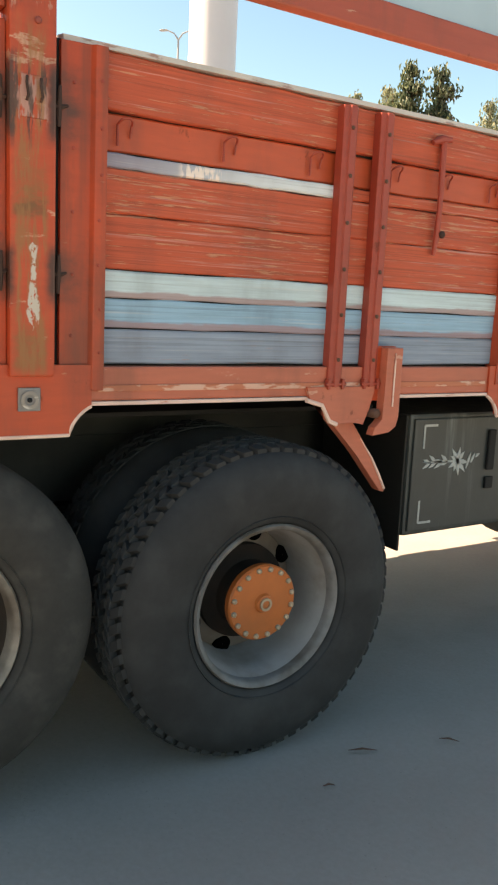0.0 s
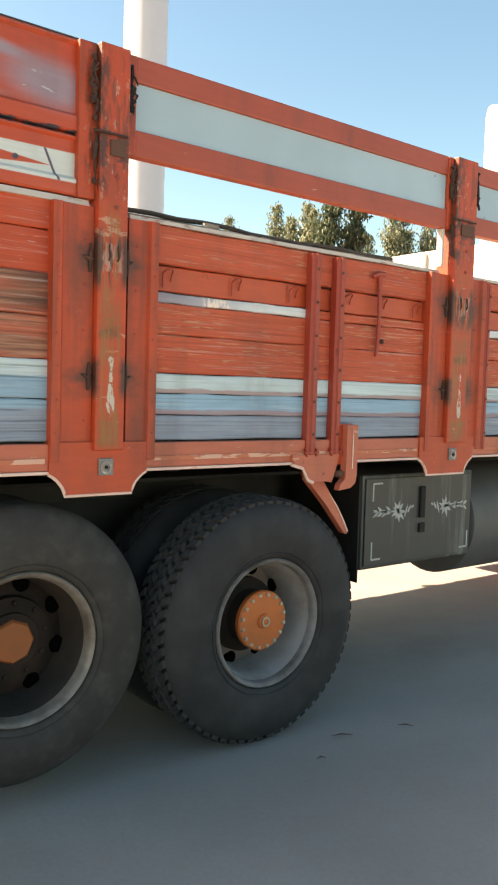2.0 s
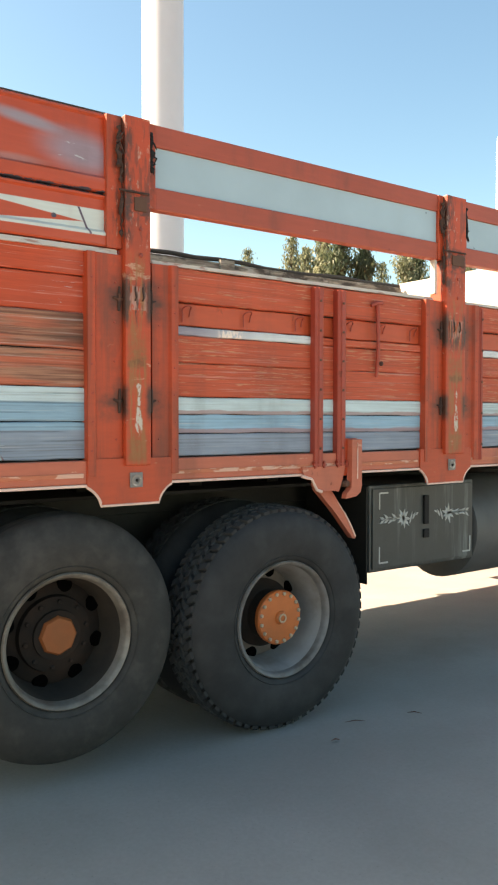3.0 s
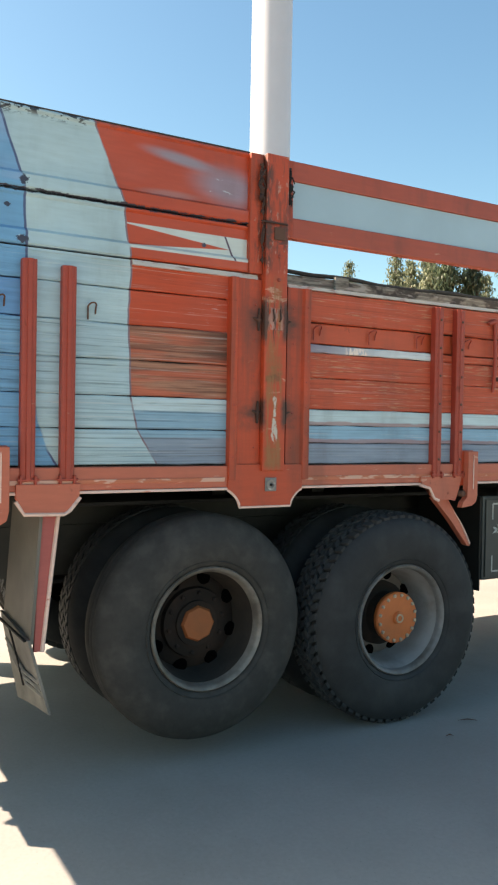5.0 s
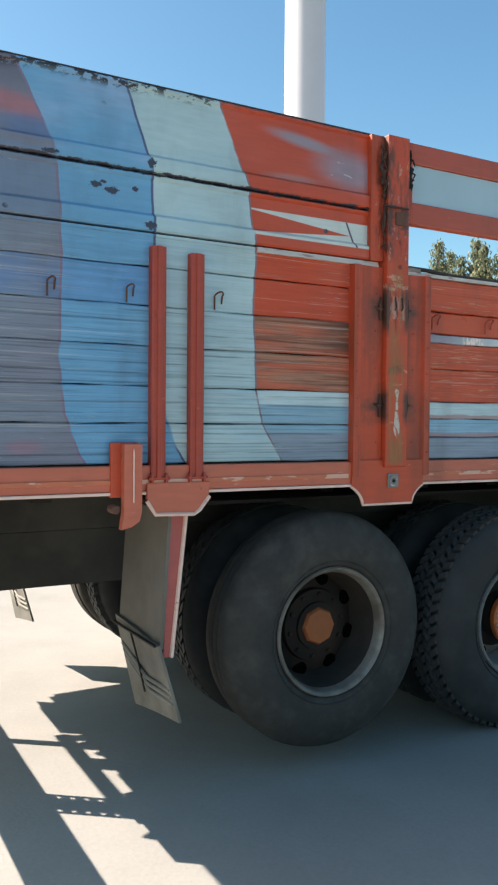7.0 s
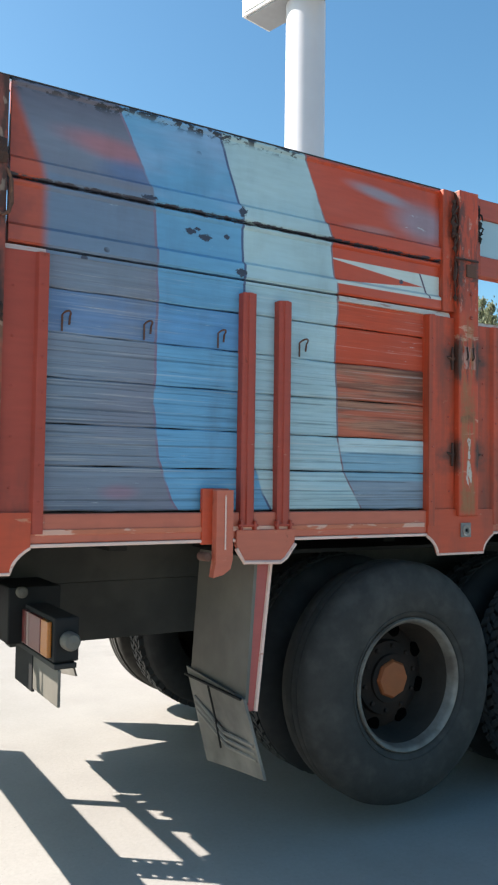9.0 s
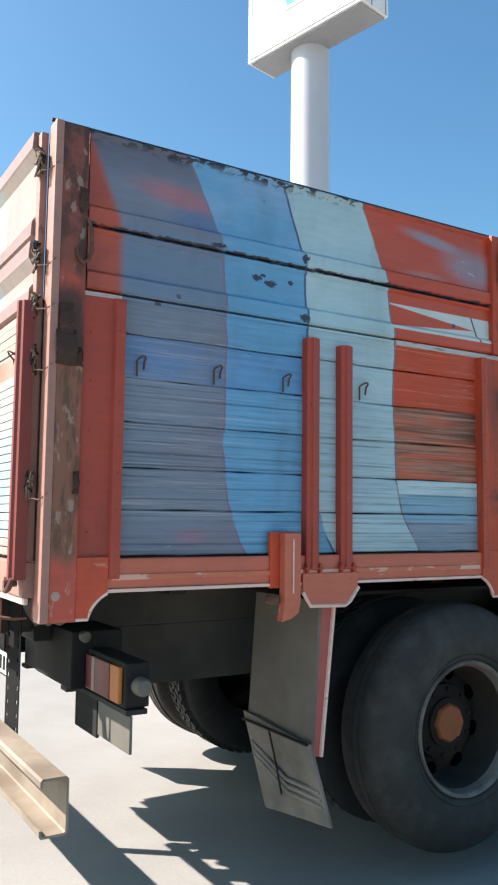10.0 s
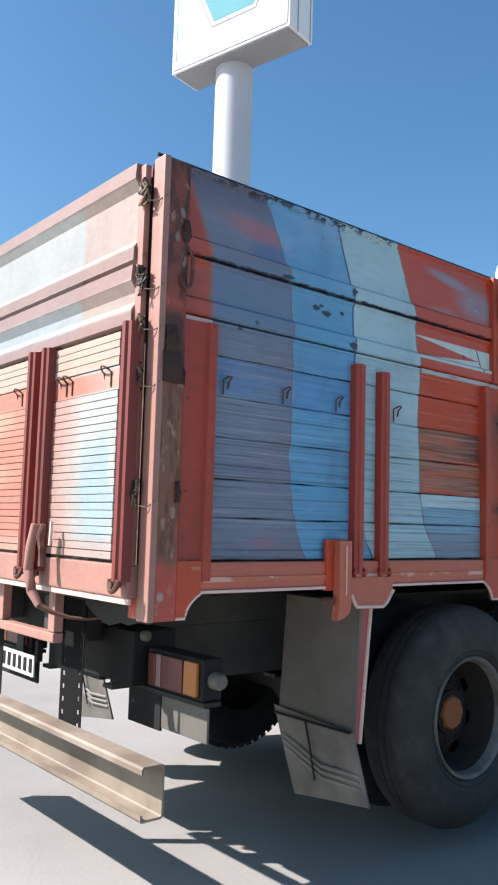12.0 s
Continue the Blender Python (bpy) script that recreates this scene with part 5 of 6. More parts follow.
tube("drip", [(RX - 0.05, 2.67, 1.37), (RX - 0.055, 2.665, 1.29)], 0.006, M_PINKEDGE, arm, 6)

# -- chassis
for y in (2.90, 3.42):
    rail = profile_bar("frame_rail", [(y, 0.735), (y + 0.07, 0.735), (y + 0.07, 0.75), (y + 0.012, 0.75), (y + 0.012, 0.945), (y + 0.07, 0.945), (y + 0.07, 0.96), (y, 0.96)], -1.16, FRONT + 0.8, M_CHASSIS, truck, "x", 0.002, "dusty steel frame rail")
    block("timber_sill", -1.42, FRONT, y - 0.01, y + 0.07, 0.962, 1.10, M_CHASSIS, truck, 0.005, "dark timber sill on the frame")
for x in (-1.38, -0.86, -0.30, 0.40, 0.95, 1.40, 2.0, 2.6, 3.2, 3.8):
    block("cross_sill", x - 0.035, x + 0.035, SIDE + 0.42, FAR - 0.08, 1.102, 1.168, M_DARK, truck, 0.004, "dark steel cross sill")
for x in (-1.12, -0.62, 0.7, 2.0, 3.2, 4.5):
    block("cross_member", x - 0.05, x + 0.05, 2.975, 3.415, 0.76, 0.93, M_DARK, truck, 0.005, "dark frame cross member")


def wheel(cx, cz, cy, kind, mirrored=False):
    """A steel disc wheel with tyre, rim, hub and bolts; the outer face looks to -y, or to +y when mirrored."""
    drive = kind == "drive"
    sgn = -1.0 if mirrored else 1.0
    R, width = (0.482 if kind == "drive" else 0.455), (0.232 if kind == "drive" else 0.212)
    rim_r = 0.244 if drive else 0.242

    def turned(profile):
        return [(r, sgn * y) for r, y in profile]

    bm = bmesh.new()
    deep = 0.19 if kind == "drive" else 0.16
    add_ring_body(bm, turned([(rim_r, 0.016), (rim_r + 0.006, 0.006), (rim_r - 0.002, 0.0), (rim_r - 0.012, 0.008), (rim_r - 0.016, 0.03), (rim_r - 0.026, 0.05), (rim_r - 0.030, 0.10), (rim_r - 0.040, 0.14), (rim_r - 0.05, deep + 0.02)]), cx, cy, cz, 72)
    body = part("wheel", bm, M_RIM if drive else M_BARREL, truck, "grey steel disc wheel" if drive else "rusty dark disc wheel", True)
    bm = bmesh.new()
    add_ring_body(bm, turned([(rim_r - 0.044, deep), (0.20, deep + 0.008), (0.165, deep - 0.012), (0.0005, deep - 0.012)]), cx, cy, cz, 72)
    part("disc", bm, M_DISC if drive else M_RIM_DARK, body, "brown-stained wheel disc", True)
    bm = bmesh.new()
    add_ring_body(bm, turned([(rim_r + 0.007, 0.004), (rim_r + 0.002, -0.004), (rim_r - 0.008, 0.0), (rim_r - 0.014, 0.010), (rim_r - (0.016 if drive else 0.022), 0.030 if drive else 0.05)]), cx, cy - sgn * 0.001, cz, 72)
    part("rim_lip", bm, M_LIP_DARK if drive else M_LIP, body, "scuffed rim lip", True)
    # hand holes: solid discs, the shade inside them painted black
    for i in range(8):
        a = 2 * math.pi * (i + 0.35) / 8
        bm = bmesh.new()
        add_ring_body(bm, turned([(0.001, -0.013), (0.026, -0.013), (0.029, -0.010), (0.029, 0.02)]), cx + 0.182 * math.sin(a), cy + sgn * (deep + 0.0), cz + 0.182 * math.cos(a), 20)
        part("hand_hole", bm, M_VOID, body, "hand hole disc with its shade painted black", True)
    # hub
    bm = bmesh.new()
    if drive:
        add_ring_body(bm, turned([(0.104, 0.036), (0.115, 0.030), (0.117, 0.008), (0.112, 0.002), (0.030, 0.0), (0.026, -0.010), (0.010, -0.014), (0.0005, -0.014)]), cx, cy + sgn * 0.036, cz, 48)
    else:
        add_ring_body(bm, turned([(0.078, deep - 0.02), (0.076, 0.108), (0.073, 0.098), (0.066, 0.090), (0.0005, 0.088)]), cx, cy, cz, 8)
    part("hub_cap", bm, M_HUB if drive else plain_hub_small, body, "orange painted hub with bolt ring" if drive else "faded orange octagonal hub cap", drive)
    bm = bmesh.new()
    add_ring_body(bm, turned([(0.150, deep - 0.012), (0.148, deep - 0.035), (0.108, deep - 0.06), (0.106, 0.085), (0.10, 0.084)] if drive else [(0.145, deep - 0.013), (0.14, deep - 0.035), (0.094, deep - 0.045), (0.092, deep - 0.056), (0.02, deep - 0.058)]), cx, cy, cz, 40)
    part("hub_barrel", bm, M_RIM_DARK, body, "dark rusty hub barrel", True)
    if drive:
        for i in range(16):
            a = 2 * math.pi * (i + 0.5) / 16
            bm = bmesh.new()
            add_ring_body(bm, turned([(0.0085, 0.004), (0.0085, -0.004), (0.005, -0.007), (0.0005, -0.007)]), cx + 0.103 * math.sin(a), cy + sgn * 0.036, cz + 0.103 * math.cos(a), 7)
            part("bolt", bm, M_BOLT, body)
        bm = bmesh.new()
        add_ring_body(bm, turned([(0.020, -0.012), (0.020, -0.018), (0.013, -0.018), (0.013, -0.012)]), cx, cy + sgn * 0.036, cz, 16)
        part("hub_ring", bm, M_BOLT, body, "pale ring", True)
    for i in range(10 if not drive else 0):
        a = 2 * math.pi * (i + 0.2) / 10
        bm = bmesh.new()
        add_ring_body(bm, turned([(0.009, 0.0), (0.010, -0.010), (0.006, -0.012), (0.0005, -0.012)]), cx + 0.122 * math.sin(a), cy + sgn * (deep - 0.036), cz + 0.122 * math.cos(a), 6)
        part("wheel_nut", bm, M_RIM_DARK, body)
    tyre(cx, cy, cz, sgn, R, width, rim_r, body, "drive" if drive else "ribbed")
    # inner twin wheel
    tyre(cx, cy + sgn * 0.337, cz, sgn, R, width, rim_r, body, "lugs")
    return body


def tyre(cx, cy, cz, sgn, R, width, rim_r, owner, pattern):
    """A tyre with bulged sidewalls and a moulded tread, its outer bead at cy."""
    base = R - (0.024 if pattern != "ribbed" else 0.004)
    edge = R - 0.003
    prof = [(rim_r + 0.004, 0.012), (rim_r + 0.016, -0.004), (rim_r + 0.05, -0.014), (rim_r + 0.10, -0.020), (edge - 0.085, -0.014), (edge - 0.060, -0.006), (edge - 0.036, 0.008), (edge - 0.014, 0.026), (edge - 0.003, 0.042), (edge, 0.052)]
    if pattern == "drive":
        prof = prof[:4] + [(edge - 0.088, -0.014), (edge - 0.062, -0.006), (edge - 0.040, 0.005), (edge - 0.026, 0.017), (edge - 0.020, 0.026), (base - 0.004, 0.034)]
    mid = []
    if pattern == "ribbed":
        y = 0.056
        for k in range(3):
            mid += [(R - 0.002, y), (R, y + 0.004), (R, y + 0.026), (R - 0.008, y + 0.028), (R - 0.008, y + 0.033)]
            y += 0.035
    else:
        mid = [(base, 0.058), (base + 0.001, width / 2), (base, width - 0.045)]
    prof = prof + mid + [(base - 0.004, width - 0.022), (base - 0.016, width - 0.006), (base - 0.04, width + 0.006), (rim_r + 0.12, width + 0.018), (rim_r + 0.05, width + 0.012), (rim_r + 0.004, width - 0.012)]
    bm = bmesh.new()
    add_ring_body(bm, [(r, sgn * y) for r, y in prof], cx, cy, cz, 84, True)
    ob = part("tyre", bm, M_TYRE_DUSTY if pattern == "ribbed" else M_TYRE, owner, "dusty worn ribbed tyre" if pattern == "ribbed" else "black lugged truck tyre", True)
    for rr_, yy in ((rim_r + 0.03, -0.0085), (base - 0.075, -0.008)):
        bm = bmesh.new()
        add_ring_body(bm, [(rr_ - 0.004, sgn * (yy + 0.004)), (rr_, sgn * (yy - 0.003)), (rr_ + 0.004, sgn * (yy + 0.004))], cx, cy, cz, 84)
        part("sidewall_rib", bm, M_TYRE_DUSTY if pattern == "ribbed" else M_TYRE, ob, "", True)
    if pattern == "ribbed":
        return ob
    # groove floor, painted black as the shade between blocks, then tread blocks in staggered rows
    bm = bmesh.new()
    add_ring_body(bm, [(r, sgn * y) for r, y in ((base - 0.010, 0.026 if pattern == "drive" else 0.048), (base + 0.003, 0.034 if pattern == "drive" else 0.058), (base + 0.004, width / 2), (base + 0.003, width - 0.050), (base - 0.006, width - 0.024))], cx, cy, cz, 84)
    part("groove_floor", bm, M_BLACK, ob, "tread groove floor with shade painted black", True)
    verts, faces = [], []
    rows, count = (5, 64) if pattern == "drive" else (4, 52)
    first = 0.020 if pattern == "drive" else 0.056
    pitch = (width - 0.034 - first) / rows
    for row in range(rows):
        for i in range(count):
            a0 = 2 * math.pi * (i + (0.5 if row % 2 else 0.0)) / count
            da = 2 * math.pi / count * (0.34 if pattern == "drive" else 0.37)
            gap = 0.010 if pattern == "drive" else 0.005
            y0 = first + pitch * row + gap / 2
            y1 = y0 + pitch - gap
            skew = da * (0.55 if row % 2 else -0.55)
            # the outermost row wraps down over the rounded shoulder
            drop = 0.011 if row == 0 and pattern == "drive" else 0.0
            n = len(verts)
            for r, k in ((base - 0.006, 1.0), (R, 0.9)):
                for a, y, d in ((a0 - da * k - skew, y0, drop), (a0 + da * k - skew, y0, drop), (a0 + da * k + skew, y1, 0.0), (a0 - da * k + skew, y1, 0.0)):
                    verts.append((cx + (r - d) * math.sin(a), cy + sgn * y, cz + (r - d) * math.cos(a)))
            faces += [(n + 4, n + 5, n + 6, n + 7), (n, n + 1, n + 5, n + 4), (n + 1, n + 2, n + 6, n + 5), (n + 2, n + 3, n + 7, n + 6), (n + 3, n, n + 4, n + 7)]
    me = bpy.data.meshes.new("tread")
    me.from_pydata(verts, [], faces)
    me.materials.append(M_TREAD)
    # the shoulder row is bare rubber like the sidewall
    me.materials.append(M_TYRE)
    if pattern == "drive":
        for face in me.polygons[:5 * count]:
            face.material_index = 1
    tread = new("tread", me)
    tread.parent = ob
    tagged(tread, "moulded tread blocks", kind="stuff")
    return ob


plain_hub_small = plain("faded_orange_hub_paint", (0.31, 0.080, 0.020), 0.65, 30, 0.2, dust=(0.22, 0.072, 0.022), dust_amount=0.5)
FRONT_AXLE, REAR_AXLE = (1.112, 0.554), (0.142, 0.608)
for (cx, cz), kind in ((FRONT_AXLE, "drive"), (REAR_AXLE, "tag")):
    outer = 2.150 if kind == "drive" else 2.185
    wheel(cx, cz, outer, kind)
    wheel(cx, cz, SIDE + FAR - outer, kind, True)
    tube("axle", [(cx, 2.45, cz), (cx, 2.8, cz), (cx, 3.0, cz + 0.01), (cx, 3.19, cz + 0.02), (cx, 3.38, cz + 0.01), (cx, 3.58, cz), (cx, 3.94, cz)], [0.07, 0.075, 0.10, 0.19, 0.10, 0.075, 0.07], M_GREASE, truck, 16, "dark oily axle beam")
for y in (2.935, 3.455):
    for k in range(6):
        half = 0.95 - 0.12 * k
        cxm = (FRONT_AXLE[0] + REAR_AXLE[0]) / 2
        block("leaf_spring", cxm - half, cxm + half, y - 0.04, y + 0.04, 0.70 - 0.018 * k, 0.716 - 0.018 * k, M_GREASE, truck, 0.003, "dark leaf spring")

# flat liner above the wheels
block("wheel_liner", -0.42, 1.72, 2.46, 2.94, 1.085, 1.10, M_BLACK, truck, 0.003, "dark oily wheel liner")


# -- rear mudguard plate and flap
def mudflap(y0, y1, back=0.0):
    def sheet(name, corners, thick, material, label):
        bm = bmesh.new()
        n = 8
        cols = []
        for i in range(n + 1):
            u = i / n
            top = Vector(corners[0]).lerp(Vector(corners[1]), u)
            low = Vector(corners[3]).lerp(Vector(corners[2]), u)
            col = []
            for j in range(n + 1):
                p = top.lerp(low, j / n)
                p.x += back + 0.010 * math.sin(u * 3.1) * math.sin(j / n * 2.6)
                col.append(p)
            cols.append(col)
        for off in (0, thick):
            vs = [[bm.verts.new((p.x + off, p.y, p.z)) for p in c] for c in cols]
            for i in range(n):
                for j in range(n):
                    bm.faces.new((vs[i][j], vs[i + 1][j], vs[i + 1][j + 1], vs[i][j + 1]))
            if off == 0:
                first = vs
        rim0 = [first[i][0] for i in range(n + 1)] + [first[n][j] for j in range(1, n + 1)] + [first[i][n] for i in range(n - 1, -1, -1)] + [first[0][j] for j in range(n - 1, 0, -1)]
        rim1 = [vs[i][0] for i in range(n + 1)] + [vs[n][j] for j in range(1, n + 1)] + [vs[i][n] for i in range(n - 1, -1, -1)] + [vs[0][j] for j in range(n - 1, 0, -1)]
        for i in range(len(rim0)):
            k = (i + 1) % len(rim0)
            bm.faces.new((rim0[i], rim0[k], rim1[k], rim1[i]))
        return part(name, bm, material, truck, label, True)

    plate = sheet("mudguard_plate", [(-0.535, y0, 1.10), (-0.535, y1, 1.10), (-0.565, y1, 0.655), (-0.565, y0, 0.625)], 0.012, M_FLAP, "dusty grey mudguard plate")
    flap = sheet("mudflap", [(-0.575, y0 - 0.005, 0.64), (-0.575, y1 + 0.02, 0.665), (-0.518, y1 - 0.05, 0.328), (-0.500, y0 - 0.02, 0.368)], 0.010, M_FLAP_LOW, "dusty hanging mudflap with moulded ribs")
    block("clamp_bar", -0.588 + back, -0.577 + back, y0, y1 + 0.01, 0.635, 0.643, M_BLACK, flap, 0.003, "black clamp strip")
    tube("strap", [(x + back, (y0 + y1) / 2 + 0.03, z) for x, z in ((-0.583, 0.635), (-0.552, 0.52), (-0.527, 0.41))], 0.004, M_BLACK, flap, 6, "black strap")
    for z in (0.425, 0.45, 0.475):
        bm = bmesh.new()
        xa = back - 0.575 + (0.645 - z) * 0.27
        xb = back - 0.575 + (0.645 - z - 0.085) * 0.25
        add_tube(bm, [(xa, y0, z + 0.006), (xa - 0.006, (y0 + y1) / 2 - 0.01, z), (xb - 0.004, y1 - 0.02, z + 0.085)], 0.007, 6)
        part("rib", bm, M_FLAP_RIB, flap, "", True)
    return flap


mudflap(2.20, 2.60)
mudflap(3.86, 4.19, -0.085)
angle = profile_bar("guard_angle", [(-0.528, 1.10), (-0.460, 1.10), (-0.514, 0.592), (-0.548, 0.592)], 2.212, 2.232, M_GUARD, truck, "y", 0.003, "faded red mudguard angle")
tube("edge", [(-0.464, 2.210, 1.10), (-0.518, 2.210, 0.592)], 0.008, M_PINKEDGE, angle, 6, "worn pale edge")

# -- toolbox behind the drive wheel, with painted flowers
box = block("toolbox", 1.755, 2.54, 2.30, 2.78, 0.655, 1.085, M_BOX, truck, 0.010, "black streaked steel toolbox with painted silver flowers")
block("door", 1.770, 2.525, 2.291, 2.3005, 0.672, 1.068, M_BOX, box, 0.004)
block("side_face", 1.745, 1.7542, 2.31, 2.77, 0.60, 1.08, M_DARK, box, 0.003, "dark end plate")
M_SILVER = plain("silver_brush_paint", (0.34, 0.37, 0.36), 0.5, 50, 0.3)
block("handle", 2.130, 2.165, 2.278, 2.291, 0.87, 1.02, M_BLACK, box, 0.005, "black recessed handle")
block("lock", 2.130, 2.170, 2.280, 2.291, 0.80, 0.845, M_BLACK, box, 0.004, "black lock")


def flower(xc, zc, flip, seed):
    """A brush-painted sprig: thick strokes of silver paint, slightly proud of the steel."""
    rnd = random.Random(seed)
    bm = bmesh.new()

    def stroke(a, b, w):
        d = Vector((b[0] - a[0], 0, b[1] - a[1]))
        if d.length < 1e-5:
            return
        s = Vector((-d.z, 0, d.x)).normalized() * w
        pts = [Vector((a[0], 0, a[1])) + s * 0.4, Vector((a[0], 0, a[1])) + d * 0.5 + s, Vector((b[0], 0, b[1])), Vector((a[0], 0, a[1])) + d * 0.5 - s, Vector((a[0], 0, a[1])) - s * 0.4]
        f = [bm.verts.new((p.x, 2.2885, p.z)) for p in pts]
        k = [bm.verts.new((p.x, 2.2912, p.z)) for p in pts]
        for i in range(5):
            bm.faces.new((f[i], f[(i + 1) % 5], k[(i + 1) % 5], k[i]))
        bm.faces.new(f)

    for i in range(9):
        a = 2 * math.pi * i / 9 + rnd.uniform(-0.2, 0.2)
        r = rnd.uniform(0.04, 0.06)
        stroke((xc, zc), (xc + r * math.cos(a), zc + r * math.sin(a)), 0.008)
    for i in range(4):
        x0 = xc + flip * (0.05 + 0.028 * i)
        stroke((x0, zc), (x0 + flip * 0.035, zc + rnd.uniform(0.01, 0.03)), 0.007)
        stroke((x0, zc), (x0 + flip * 0.035, zc - rnd.uniform(0.01, 0.03)), 0.006)
    stroke((xc, zc), (xc + flip * 0.17, zc + 0.004), 0.005)
    for i in range(3):
        x0 = xc - flip * (0.045 + 0.022 * i)
        stroke((x0, zc - 0.03 + 0.02 * i), (x0 - flip * 0.02, zc + 0.03 - 0.004 * i), 0.006)
    return part("flower", bm, M_SILVER, box, "silver painted flower")


flower(1.985, 0.912, -1, 1)
flower(2.325, 0.915, 1, 2)
for x, z, fx, fz in ((1.815, 1.045, 1, -1), (1.815, 0.70, 1, 1), (2.505, 0.70, -1, 1)):
    bm = bmesh.new()
    add_box(bm, min(x, x + fx * 0.06), max(x, x + fx * 0.06), 2.2895, 2.2912, z - 0.004, z + 0.004)
    add_box(bm, x - 0.004, x + 0.004, 2.2893, 2.2912, min(z, z + fz * 0.08), max(z, z + fz * 0.08))
    part("corner_scroll", bm, M_SILVER, box, "silver painted corner scroll")

# fuel tank ahead of the toolbox
bm = bmesh.new()
rings = []
for x, r in ((2.60, 0.001), (2.60, 0.27), (2.615, 0.295), (3.45, 0.295), (3.465, 0.25), (3.465, 0.001)):
    rings.append([bm.verts.new((x, 2.62 + r * math.cos(2 * math.pi * i / 36), 0.79 + r * math.sin(2 * math.pi * i / 36))) for i in range(36)])
for a, b in zip(rings, rings[1:]):
    for i in range(36):
        bm.faces.new((a[i], a[(i + 1) % 36], b[(i + 1) % 36], b[i]))
part("fuel_tank", bm, M_TANK, truck, "dusty grey round fuel tank", True)

# -- tail lamps, beam and plate
def lamp_cluster(y0, y1, inward):
    body = block("lamp_housing", -1.190, -1.11, y0, y1, 0.802, 0.937, M_BLACK, truck, 0.008, "black tail lamp housing")
    w = (y1 - y0)
    cuts = [(0.06, 0.28, M_AMBER_LENS, "amber lens"), (0.30, 0.68, M_RED_LENS, "red lens"), (0.69, 0.78, M_CLEAR_LENS, "clear lens"), (0.79, 0.93, M_RED_LENS, "red lens")]
    for a, b, m, lab in cuts:
        ya, yb = (y0 + w * a, y0 + w * b) if inward > 0 else (y1 - w * b, y1 - w * a)
        block("lens", -1.205, -1.191, ya, yb, 0.815, 0.924, m, body, 0.004, lab)
    block("bracket_bar", -1.19, -1.12, y0 - 0.01, y1 + 0.13, 0.784, 0.800, M_DARK, body, 0.003)
    return body


lamp_cluster(2.283, 2.61, 1)
lamp_cluster(3.55, 3.877, -1)
block("lamp_flap", -1.182, -1.172, 3.49, 3.86, 0.665, 0.783, M_BLACK, truck, 0.003, "black rubber lamp flap")
block("lamp_bracket", -1.24, -1.06, 2.63, 3.02, 0.80, 0.99, M_BLACK, truck, 0.006, "dark lamp bracket")
bm = bmesh.new()
add_ring_body(bm, [(0.0005, 0.0), (0.022, 0.004), (0.028, 0.016), (0.028, 0.05), (0.02, 0.06)], -1.145, 2.235, 0.868, 20)
part("marker_lamp", bm, M_FLAP, truck, "dusty round marker lamp", True)
block("lamp_flap", -1.180, -1.170, 2.268, 2.53, 0.672, 0.783, M_FLAP, truck, 0.003, "grey rubber lamp flap")
block("lamp_flap", -1.183, -1.172, 2.532, 2.74, 0.660, 0.783, M_BLACK, truck, 0.003, "black rubber lamp flap")
bm = bmesh.new()
add_ring_body(bm, [(0.0005, 0.0), (0.016, 0.003), (0.020, 0.012), (0.018, 0.03)], -1.20, 2.598, 0.975, 16)
part("marker_lamp", bm, M_FLAP, truck, "small pale marker lamp", True)

def channel(name, line, thick, a0, a1, material, parent, label):
    """A folded sheet: a centre line in x and z, given a thickness and pushed along y."""
    left, right = [], []
    for i, p in enumerate(line):
        p = Vector(p)
        before = (p - Vector(line[i - 1])).normalized() if i else (Vector(line[1]) - p).normalized()
        after = (Vector(line[i + 1]) - p).normalized() if i + 1 < len(line) else before
        n = Vector((-before.y - after.y, before.x + after.x)).normalized()
        n *= 0.5 * thick / max(0.3, n.dot(Vector((-before.y, before.x))))
        left.append(p + n)
        right.append(p - n)
    bm = bmesh.new()
    ends = []
    for a in (a0, a1):
        ends.append(([bm.verts.new((q.x, a, q.y)) for q in left], [bm.verts.new((q.x, a, q.y)) for q in right]))
    (l0, r0), (l1, r1) = ends
    for i in range(len(line) - 1):
        bm.faces.new((l0[i], l0[i + 1], l1[i + 1], l1[i]))
        bm.faces.new((r0[i], r0[i + 1], r1[i + 1], r1[i]))
        bm.faces.new((l0[i], l0[i + 1], r0[i + 1], r0[i]))
        bm.faces.new((l1[i], l1[i + 1], r1[i + 1], r1[i]))
    for i in (0, -1):
        bm.faces.new((l0[i], r0[i], r1[i], l1[i]))
    return part(name, bm, material, parent, label)


channel("underrun_beam", [(-1.462, 0.528), (-1.462, 0.514), (-1.458, 0.509), (-1.394, 0.509), (-1.388, 0.515), (-1.388, 0.654), (-1.394, 0.660), (-1.458, 0.660), (-1.462, 0.655), (-1.462, 0.641)], 0.007, 2.20, 4.11, M_BEAM, truck, "beige rolled steel underrun beam")
